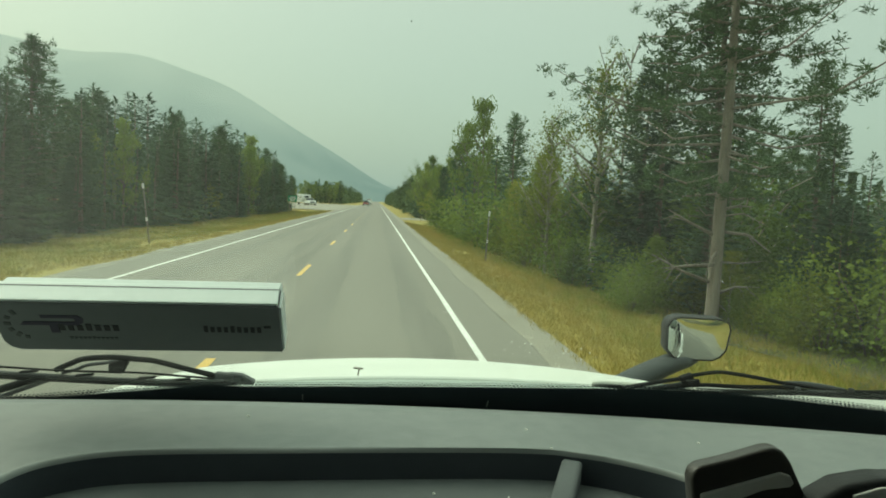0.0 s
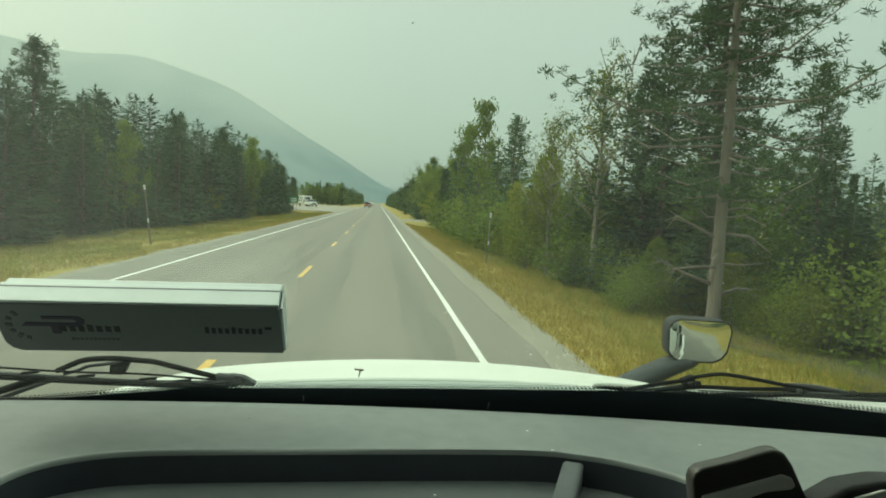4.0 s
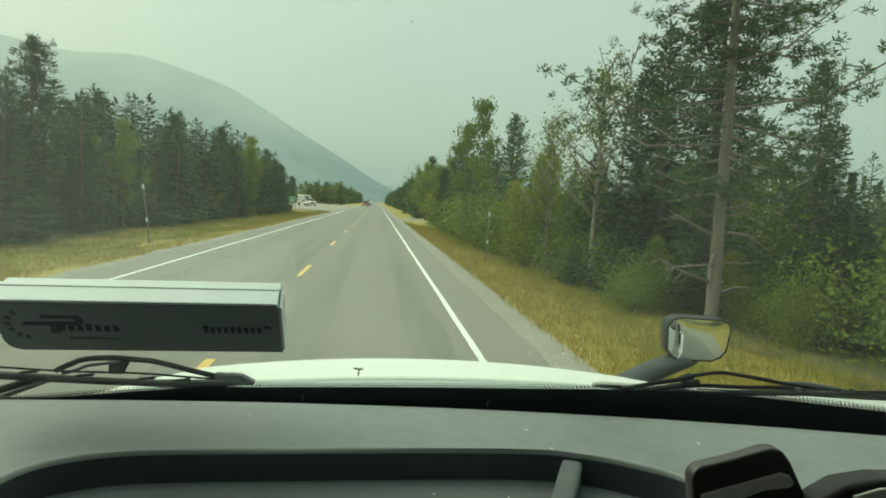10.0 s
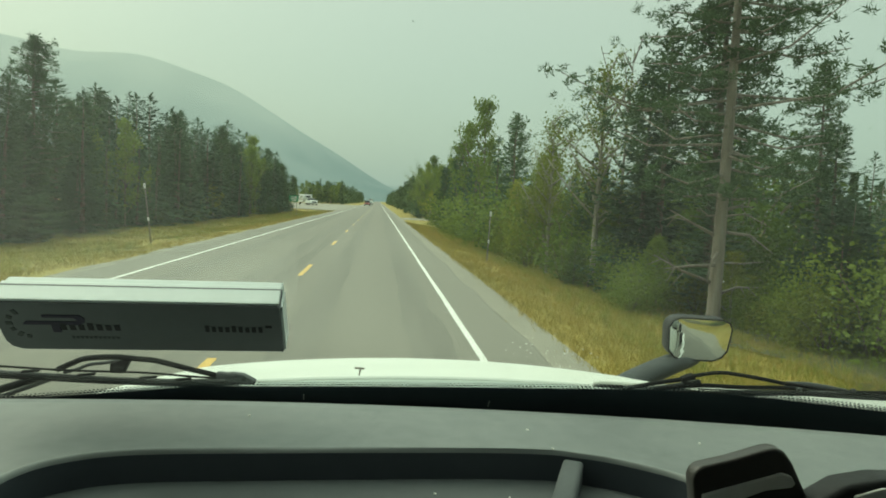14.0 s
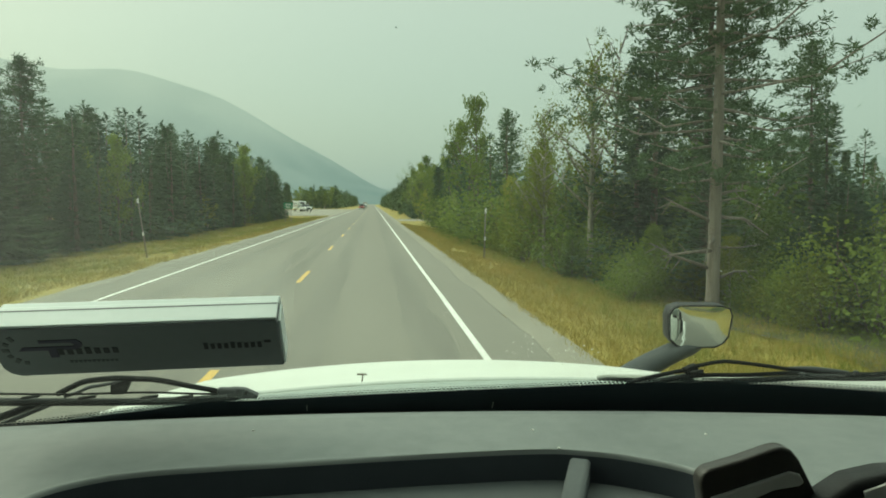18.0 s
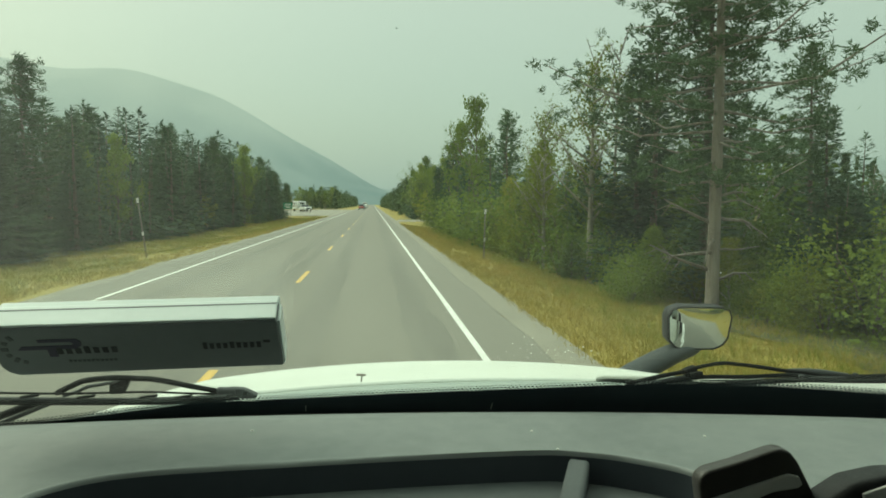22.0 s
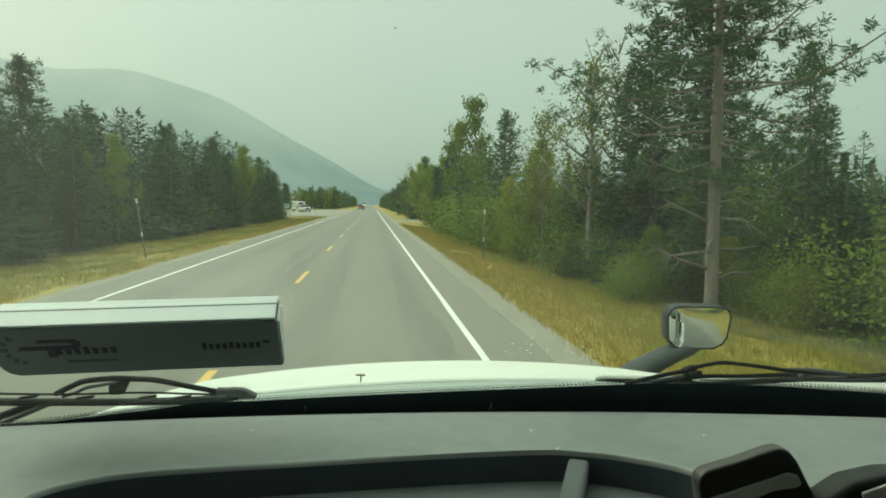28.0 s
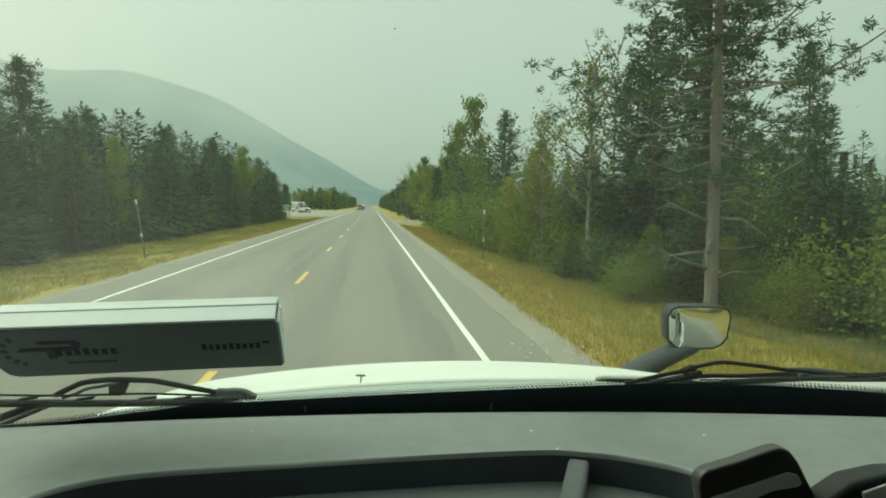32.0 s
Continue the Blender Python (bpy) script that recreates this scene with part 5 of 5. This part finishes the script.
def plant_all():
    # east side, singled out
    plant("p3", 8.0, 15.0, 12.5, 12, 0.95)
    for kind, x, y, h, w in (
            ("b1", 11.6, 12.6, 4.6, 0.95), ("s1", 11.4, 15.8, 5.2, 1.2), ("p1", 9.6, 18.6, 11.5, 1.1), ("s1", 8.9, 17.2, 7.6, 1.2),
            ("y2", 10.2, 13.6, 3.2, 1.2), ("s2", 8.5, 19.6, 8.2, 1.3), ("b4", 7.4, 22.3, 7.8, 1.0), ("s1", 8.4, 24.6, 7.6, 1.1), ("b4", 6.9, 26.6, 7.6, 0.9), ("b3", 7.3, 29.0, 5.0, 1.1),
            ("s1", 8.6, 29.5, 7.4, 1.1), ("b3", 7.3, 35.5, 6.6, 0.9), ("s1", 7.6, 33.5, 7.0, 1), ("s3", 7.7, 38.5, 7.6, 1), ("s1", 7.4, 41.5, 7.0, 1), ("p2", 8.4, 43.5, 8.6, 1),
            ("b1", 7.5, 47.0, 10.4, 0.62), ("s1", 7.0, 48.5, 7.4, 1.1), ("s3", 7.4, 51.0, 7.0, 1), ("b3", 9.0, 16.0, 3.0, 1.2), ("s1", 13.0, 17.0, 5.2, 1.2), ("d1", 8.6, 23.4, 8.6, 0.7), ("d1", 12.5, 24.0, 9.0, 1),
            ("p2", 13.6, 19.5, 7.6, 1), ("s1", 17.5, 22.5, 6.6, 1), ("y1", 12.6, 13.4, 3.0, 1.2), ("b3", 14.5, 15.0, 4.2, 1.2), ("y1", 14.2, 12.2, 3.6, 1.2), ("s3", 8.4, 20.6, 7.4, 1.1), ("b1", 8.3, 23.2, 5.8, 1.1), ("s3", 8.7, 26.6, 6.2, 1.1), ("b1", 8.2, 28.2, 4.6, 1.1), ("b3", 7.6, 32.0, 4.4, 1.1), ("s1", 9.0, 21.8, 7.0, 1.2), ("b1", 8.0, 18.3, 4.2, 1.2), ("s1", 16.0, 12.4, 4.4, 1.3), ("b3", 18.0, 15.5, 4.8, 1.3)):
        plant(kind, x, y, h, None, w)
    # young conifers and brush under the tall trees
    rnd = random.Random(15)
    for i in range(56):
        y = rnd.uniform(10.5, 38)
        plant(rnd.choice(("y1", "y2", "b3", "y1", "h1", "b1", "y2")), rnd.uniform(7.4, 9.4) + rnd.random() * 6 + max(0, 16 - y) * 0.45, y, rnd.uniform(1.2, 3.4), None, 1.1)
    for kind, x, y, h in (("b1", -13.9, 38.5, 5.6), ("b3", -13.6, 57.0, 5.0), ("b1", -13.8, 74.0, 6.8)):
        plant(kind, x, y, h, None, 1.1)
    for x, y, h in ((-15.2, 30.5, 9.8), (-15.0, 52.0, 10.4)):
        plant("s1", x, y, h, None, 1.0)
    rnd = random.Random(5)
    y = 54.0
    while y < 125:
        for x0, x1 in ((6.9, 8.2), (9.5, 12), (13.5, 18)):
            kind = rnd.choice(("s1", "s2", "b1", "b3", "s3", "p1", "b3", "b1"))
            plant(kind, rnd.uniform(x0, x1), y + rnd.uniform(-1.3, 1.3), rnd.uniform(6.6, 9.4) * (0.8 if kind == "b3" else 1), None, rnd.uniform(0.9, 1.15))
        y += rnd.uniform(2.6, 3.8)
    for i in range(46):
        y = rnd.uniform(16, 62)
        plant(rnd.choice(("s1", "s2", "s3", "p1", "p2", "s1", "b2", "d1")), rnd.uniform(12.5, 30) + y * 0.1, y, rnd.uniform(3.6, 6.4))
    # west side, a dense wall of conifers with a few leafy trees
    west = random.Random(41)
    y = 17.0
    while y < 112:
        crest = float(np.interp(y, [17, 27, 41, 60, 86, 98, 113], [8.8, 9.2, 9.7, 10.4, 11.4, 10.6, 8.4]))
        for x0, x1, lo, hi in ((-14.9, -13.8, 0.55, 0.85), (-17.0, -15.4, 0.82, 1.04), (-21.0, -17.8, 0.95, 1.15)):
            kind = west.choice(("s1", "s3", "p1", "s1", "s3", "s1", "s2", "s3", "p1", "s1", "b1" if y > 52 and x0 > -16 else "s3"))
            plant(kind, west.uniform(x0, x1), y + west.uniform(-1.0, 1.0), crest * west.uniform(lo, hi), None, west.uniform(1.0, 1.25))
        y += west.uniform(1.8, 2.5)
    for i in range(44):
        y = rnd.uniform(15, 110)
        plant(rnd.choice(("y2", "h3", "y2", "y1", "y2", "y2")), rnd.uniform(-14.4, -13.2), y, rnd.uniform(0.8, 2.4), None, 1.2)
    for i in range(64):
        y = rnd.uniform(12, 75)
        plant(rnd.choice(("h1", "h2", "y1", "h3", "h1")), rnd.uniform(6.6, 8.3) + max(0, 17 - y) * 0.4, y, rnd.uniform(0.7, 2.0), None, 1.15)
    for i in range(12):
        y = rnd.uniform(10.5, 22)
        plant(rnd.choice(("h1", "h2", "h3")), rnd.uniform(7.4, 10.0) + max(0, 17 - y) * 0.45, y, rnd.uniform(0.6, 1.3), None, 1.3)
    # brush behind the lorry, which the bonnet mirror shows
    for i in range(16):
        plant(rnd.choice(("h3", "y2", "h1", "y2")), rnd.uniform(5.4, 8.5), rnd.uniform(-34, -1), rnd.uniform(1.0, 2.6), None, 1.3)
    # light green brush round the turnout
    for i in range(30):
        plant(rnd.choice(("b1", "b3", "b3", "b2", "s2")), rnd.uniform(-58, -34), rnd.uniform(118, 250), rnd.uniform(6, 9))
    for i in range(24):
        plant(rnd.choice(("b1", "b3", "b3", "b2", "b1")), -34 + 20.5 * (i + rnd.random()) / 24, rnd.uniform(250, 268), rnd.uniform(6.0, 9.0), None, 1.25)


plant_all()


def far_woods():
    """Woods past the singled-out trees: joined slim cones of boughs and leafy heaps."""
    rng = np.random.default_rng(8)
    out = []
    places = []
    for side in (-1, 1):
        for y in np.arange(125 if side > 0 else 252, 620, 4.2):
            for row in range(4):
                x = (7.2 if side > 0 else -13.5) + side * (row * 3.6 + rng.uniform(0, 2.4))
                places.append((x, y + rng.uniform(-2, 2), rng.uniform(6.5, 9.8)))
    for i in range(260):
        y = rng.uniform(95, 260)
        places.append((rng.uniform(-95, -58) if y > 112 else rng.uniform(-70, -24), y, rng.uniform(6, 10)))
    for i in range(170):
        places.append((rng.uniform(24, 80), rng.uniform(40, 160), rng.uniform(5.5, 8.5)))
    for i in range(170):
        side = rng.choice((-1, 1))
        places.append(((8.5 if side > 0 else -14.5) + side * rng.uniform(0, 14), rng.uniform(-170, 2), rng.uniform(6, 9.5)))
    for x, y, h in places:
        leafy = rng.random() < 0.3
        n = 150 if y < 260 else 80
        t = rng.random(n) ** 0.8
        a = rng.uniform(0, 6.28, n)
        if leafy:
            r = h * 0.2 * np.sqrt(np.maximum(0.02, 1 - (2 * t - 1.05) ** 2)) * rng.uniform(0.5, 1.1, n)
        else:
            r = h * 0.17 * (1 - t) ** 0.85 * rng.uniform(0.35, 1.1, n)
        c = np.stack([x + r * np.cos(a), y + r * np.sin(a), ground_height(x, min(y, 690)) + 0.3 + t * h * 0.96], 1)
        along = unit(np.stack([np.cos(a), np.sin(a), rng.uniform(-0.8, 0.5, n)], 1))
        size = rng.uniform(0.5, 1.0, n) * (1.15 - 0.6 * t)
        out.append(blades(c - along * 0.3, along, size * 1.2, size * (0.75 if leafy else 0.5), rng))
    tagged(new("far_woods", array_mesh("far_woods", np.concatenate(out), FAR_GREEN)), "distant mixed conifer and aspen woods", "woods", kind="stuff")


far_woods()


def grass_field(name, count, x0, x1, y0, y1, mat, label, tall, seed, power=1.0):
    rng = np.random.default_rng(seed)
    x = x0 + (x1 - x0) * rng.random(count) ** power
    y = y0 + (y1 - y0) * rng.random(count) ** 1.7
    keep = [i for i in range(count) if noise.noise((x[i] * 0.6, y[i] * 0.25, seed)) > -0.42]
    x, y = x[keep], y[keep]
    z = np.array([ground_height(a, b) for a, b in zip(x, y)])
    per = 6
    base = np.repeat(np.stack([x, y, z - 0.02], 1), per, 0) + rng.normal(size=(len(x) * per, 3)) * np.array((0.07, 0.07, 0))
    along = unit(rng.normal(size=base.shape) * np.array((0.42, 0.42, 0.05)) + np.array((0, 0, 1)))
    far = np.repeat(1 + np.abs(y) / 45, per)
    tris = blades(base, along, rng.uniform(tall * 0.45, tall * 1.15, len(base)), rng.uniform(0.005, 0.011, len(base)) * far, rng)
    tagged(new(name, array_mesh(name, tris, mat)), label, "grass", kind="stuff")


grass_field("verge_grass", 22000, 2.9, 8.5, 4.5, 70, GRASS, "dry yellow-brown grass on the verge", 0.20, 3)
grass_field("verge_grass", 5000, 2.9, 9.0, 2, -40, GRASS, "dry yellow-brown grass on the verge", 0.20, 13)
grass_field("verge_grass", 12000, 4.6, 13, 6, 70, GREEN_GRASS, "patches of green weeds on the verge", 0.27, 5, 0.8)
grass_field("verge_grass", 13000, -14.0, -7.3, 11, 110, GRASS, "dry yellow grass on the verge", 0.20, 7)
grass_field("verge_grass", 6500, -14.2, -8.6, 11, 110, GREEN_GRASS, "patches of green weeds on the verge", 0.22, 9)


# ---- roadside furniture ----
def marker_post(x, y, h, label, lean=0.0):
    post = thing("marker_post", label, "marker post", pose(x, y, ground_height(x, y) - 0.05, 0, lean, 8), "snow marker posts")
    v, f = tube([(0, 0, 0), (0, 0, h)], [0.030, 0.022], 8)
    part("pole", mesh_of("pole", v, f, DEAD_WOOD, True), DEAD_WOOD, post, "thin grey pole")
    part("upper_reflector", block(0.09, 0.012, 0.20, (0, -0.034, h - 0.12), bevel=0.004), POST_WHITE, post, "white reflector panel")
    part("lower_reflector", block(0.08, 0.012, 0.16, (0, -0.036, h * 0.42), bevel=0.004), POST_WHITE, post, "white reflector panel")


marker_post(4.6, 27.5, 2.2, "thin grey roadside marker post with white reflectors", 1.5)
marker_post(-9.4, 29.0, 2.6, "leaning grey marker post with white reflectors", -7)


def stop_sign(x, y):
    sign = thing("stop_sign", "octagonal road sign on a wooden post, seen edge-on", "road sign", pose(x, y, ground_height(x, y) - 0.05, 0, 0, 70))
    part("post", block(0.09, 0.09, 2.9, (0, 0, 1.45), bevel=0.008), DEAD_WOOD, sign, "square wooden post")
    octo = [(0.40 * math.cos(radians(22.5 + 45 * i)), 0.40 * math.sin(radians(22.5 + 45 * i))) for i in range(8)]
    plate = part("plate", outline_block(octo, 0.006), SIGN_BACK, sign, "bare aluminium back")
    plate.matrix_basis = pose(0, -0.055, 2.45)
    part("front", outline_block([(px * 0.98, pz * 0.98) for px, pz in octo], 0.003), BRAKE_RED, plate, "red front").matrix_basis = pose(0, -0.006, 0)


def utility_pole(x, y, h):
    pole = thing("utility_pole", "reddish weathered wooden utility pole with double crossarms", "utility pole", pose(x, y, ground_height(x, y) - 0.1))
    v, f = tube([(0, 0, 0), (0, 0, h)], [0.17, 0.11], 12)
    part("pole", mesh_of("utility_pole_shaft", v, f, POLE_WOOD, True), POLE_WOOD, pole)
    for dy in (-0.16, 0.16):
        arm = part("crossarm", block(2.6, 0.10, 0.12, (0, dy, h - 0.45), (0, 0, 35), 0.01), POLE_WOOD, pole, "wooden crossarm")
        for s in (-1.15, -0.6, 0.6, 1.15):
            bm = bmesh.new()
            bmesh.ops.create_cone(bm, cap_ends=True, segments=8, radius1=0.05, radius2=0.03, depth=0.16,
                                  matrix=pose(s * math.cos(radians(35)), dy + s * math.sin(radians(35)), h - 0.31))
            part("insulator", bm, RUBBER, arm, "dark insulator")


stop_sign(9.8, 92.0)
utility_pole(12.0, 96.0, 11.0)


def guide_sign(x, y):
    sign = thing("guide_sign", "small green highway sign on two posts", "road sign", pose(x, y, ground_height(x, y) - 0.05, 0, 0, 4))
    for sx in (-0.35, 0.35):
        part("post", block(0.07, 0.07, 2.5, (sx, 0, 1.25), bevel=0.006), DEAD_WOOD, sign, "wooden post")
    board = part("board", outline_block(rounded(1.1, 0.75, 0.06), 0.01), SIGN_GREEN, sign, "green board")
    board.matrix_basis = pose(0, -0.045, 2.15)
    for z, w in ((0.17, 0.7), (-0.04, 0.8), (-0.22, 0.5)):
        part("legend_bar", block(w, 0.004, 0.09, (0, -0.008, z)), POST_WHITE, board, "white lettering as a plain bar")


guide_sign(-10.4, 84.0)


# ---- vehicles far down the road ----
def vehicle_shell(profile, width, taper=0.06):
    """A body from its side outline (y forward, z up), width across, pinched towards the top."""
    zs = [z for _, z in profile]
    lo, hi = min(zs), max(zs)
    bm = bmesh.new()
    sides = []
    for sx in (-1, 1):
        sides.append([bm.verts.new((sx * (width / 2 - taper * (z - lo) / (hi - lo)), y, z)) for y, z in profile])
    bm.faces.new(sides[0])
    bm.faces.new(list(reversed(sides[1])))
    n = len(profile)
    for i in range(n):
        bm.faces.new((sides[0][i], sides[1][i], sides[1][(i + 1) % n], sides[0][(i + 1) % n]))
    bmesh.ops.recalc_face_normals(bm, faces=bm.faces[:])
    bmesh.ops.bevel(bm, geom=bm.edges[:], offset=0.03, segments=2, affect="EDGES")
    return bm


def pickup(m):
    car = thing("pickup_truck", "white crew-cab pickup parked on the gravel turnout", "pickup truck", m)
    part("body", vehicle_shell([(-3.0, 0.55), (2.7, 0.55), (2.75, 1.0), (2.6, 1.18), (1.3, 1.25), (0.6, 1.27), (-3.0, 1.27)], 1.95, 0.04), WHITE_PAINT, car, "white body")
    part("cabin", vehicle_shell([(-1.2, 1.25), (1.25, 1.25), (0.55, 1.86), (-0.9, 1.88)], 1.8, 0.16), GLASS_DARK, car, "dark cabin glass")
    part("cabin_roof", block(1.46, 1.5, 0.05, (0, -0.2, 1.90), bevel=0.02), WHITE_PAINT, car, "white roof")
    part("grille", block(1.2, 0.06, 0.38, (0, 2.76, 0.88), bevel=0.02), TRAY, car, "dark grille")
    part("bumper", block(1.95, 0.16, 0.22, (0, 2.82, 0.58), bevel=0.04), CHROME, car, "chrome bumper")
    for sx in (-1, 1):
        part("headlight", block(0.30, 0.08, 0.22, (sx * 0.78, 2.74, 0.95), bevel=0.03), SIGN_BACK, car, "clear headlight")
        part("door_mirror", block(0.16, 0.08, 0.24, (sx * 1.08, 0.95, 1.42), bevel=0.03), TRAY, car, "black door mirror")
        for y in (1.75, -1.9):
            wheel_at(car, sx * 0.86, y, 0.39, 0.26)


def camper(m):
    van = thing("camper_trailer", "white camper trailer with brown stripes behind the pickup", "camper", m)
    part("box", vehicle_shell([(-3.6, 0.75), (2.2, 0.75), (2.2, 1.55), (3.3, 1.6), (3.4, 2.75), (-3.5, 2.85)], 2.3, 0.05), WHITE_PAINT, van, "white camper box")
    for sx in (-1, 1):
        part("stripe", block(0.01, 5.4, 0.16, (sx * 1.153, -0.6, 1.45)), POLE_WOOD, van, "brown stripe")
        for y in (-2.2, -0.2, 1.6):
            part("window", block(0.02, 0.8, 0.45, (sx * 1.145, y, 2.05), bevel=0.005), GLASS_DARK, van, "dark window")
        for y in (-1.5, -0.7):
            wheel_at(van, sx * 1.0, y, 0.36, 0.22)
    part("front_window", block(1.2, 0.02, 0.5, (0, 3.36, 2.2), bevel=0.005), GLASS_DARK, van, "dark window")
    part("hitch", block(0.2, 2.2, 0.12, (0, 2.6, 0.70), bevel=0.02), RUBBER, van, "dark hitch beam")


def jeep(m):
    car = thing("red_jeep", "boxy red off-road car on the far lane", "car", m)
    part("body", vehicle_shell([(-2.1, 0.6), (2.0, 0.6), (2.05, 1.05), (1.9, 1.15), (0.7, 1.2), (-2.1, 1.2)], 1.7, 0.03), RED_PAINT, car, "red body")
    part("cabin", vehicle_shell([(-2.05, 1.2), (0.7, 1.2), (0.45, 1.82), (-2.0, 1.82)], 1.6, 0.08), GLASS_DARK, car, "dark cabin")
    part("hardtop", block(1.5, 2.5, 0.06, (0, -0.8, 1.85), bevel=0.02), TRAY, car, "black top")
    part("bumper", block(1.7, 0.18, 0.16, (0, 2.12, 0.62), bevel=0.03), TRAY, car, "black bumper")
    for i in range(7):
        part("grille_slot", block(0.07, 0.03, 0.30, ((i - 3) * 0.12, 2.06, 0.90), bevel=0.005), TRAY, car)
    for sx in (-1, 1):
        part("headlight", block(0.18, 0.05, 0.18, (sx * 0.58, 2.05, 0.95), bevel=0.05), SIGN_BACK, car, "round headlight")
        part("fender", block(0.30, 0.95, 0.10, (sx * 0.88, 1.4, 1.0), bevel=0.03), TRAY, car, "black wheel arch")
        for y in (1.4, -1.3):
            wheel_at(car, sx * 0.80, y, 0.40, 0.26)


def flatbed(m):
    lorry = thing("flatbed_truck", "white bonneted lorry with a loaded flatbed on the far lane", "truck", m)
    part("hood", vehicle_shell([(1.6, 0.8), (3.6, 0.8), (3.65, 1.5), (3.4, 1.72), (1.6, 1.9)], 1.9, 0.12), WHITE_PAINT, lorry, "white bonnet")
    part("cab", vehicle_shell([(-0.3, 0.8), (1.7, 0.8), (1.7, 1.9), (1.35, 2.75), (-0.3, 2.8)], 2.2, 0.08), WHITE_PAINT, lorry, "white cab")
    part("windscreen", block(1.8, 0.03, 0.62, (0, 1.56, 2.30), (22, 0, 0)), GLASS_DARK, lorry, "dark windscreen")
    part("grille", block(1.1, 0.06, 0.7, (0, 3.66, 1.2), bevel=0.03), TRAY, lorry, "dark grille")
    part("bumper", block(2.4, 0.2, 0.36, (0, 3.75, 0.66), bevel=0.05), CHROME, lorry, "chrome bumper")
    part("flatbed", block(2.45, 7.0, 0.22, (0, -4.0, 1.15), bevel=0.03), RUBBER, lorry, "dark flatbed")
    part("load", vehicle_shell([(-7.2, 1.26), (-0.8, 1.26), (-0.8, 2.7), (-1.6, 2.9), (-7.2, 2.6)], 2.3, 0.12), SPRUCE, lorry, "dark tarpaulined load")
    for sx in (-1, 1):
        part("door_mirror", block(0.12, 0.10, 0.5, (sx * 1.32, 1.4, 2.2), bevel=0.03), TRAY, lorry, "black mirror")
        part("headlight", block(0.3, 0.1, 0.25, (sx * 0.8, 3.62, 1.1), bevel=0.04), SIGN_BACK, lorry, "headlight")
        for y in (2.7, -3.8, -5.2):
            wheel_at(lorry, sx * 1.02, y, 0.5, 0.3)


pickup(pose(-17.5, 178, -0.035, 0, 0, 200))
camper(pose(-19.9, 184.6, -0.035, 0, 0, 200))
jeep(pose(-3.9, 232, 0.0, 0, 0, 180))
flatbed(pose(-3.9, 330, 0.0, 0, 0, 180))


def sedan(m):
    car = thing("grey_sedan", "dark grey saloon car on the far lane", "car", m)
    part("body", vehicle_shell([(-2.3, 0.35), (2.25, 0.35), (2.3, 0.65), (1.9, 0.85), (0.9, 0.95), (-1.6, 1.0), (-2.3, 0.95)], 1.8, 0.05), GREY_PAINT, car, "dark grey body")
    part("cabin", vehicle_shell([(-1.6, 0.97), (1.0, 0.93), (0.2, 1.40), (-1.0, 1.42)], 1.6, 0.18), GLASS_DARK, car, "dark cabin glass")
    part("roof", block(1.22, 1.15, 0.04, (0, -0.42, 1.43), bevel=0.015), GREY_PAINT, car, "grey roof")
    part("grille", block(0.8, 0.04, 0.16, (0, 2.29, 0.58), bevel=0.01), TRAY, car, "dark grille")
    for sx in (-1, 1):
        part("headlight", block(0.34, 0.06, 0.13, (sx * 0.66, 2.24, 0.68), bevel=0.02), SIGN_BACK, car, "clear headlight")
        for y in (1.4, -1.35):
            wheel_at(car, sx * 0.80, y, 0.33, 0.21)


sedan(pose(-3.9, 283, 0.0, 0, 0, 180))
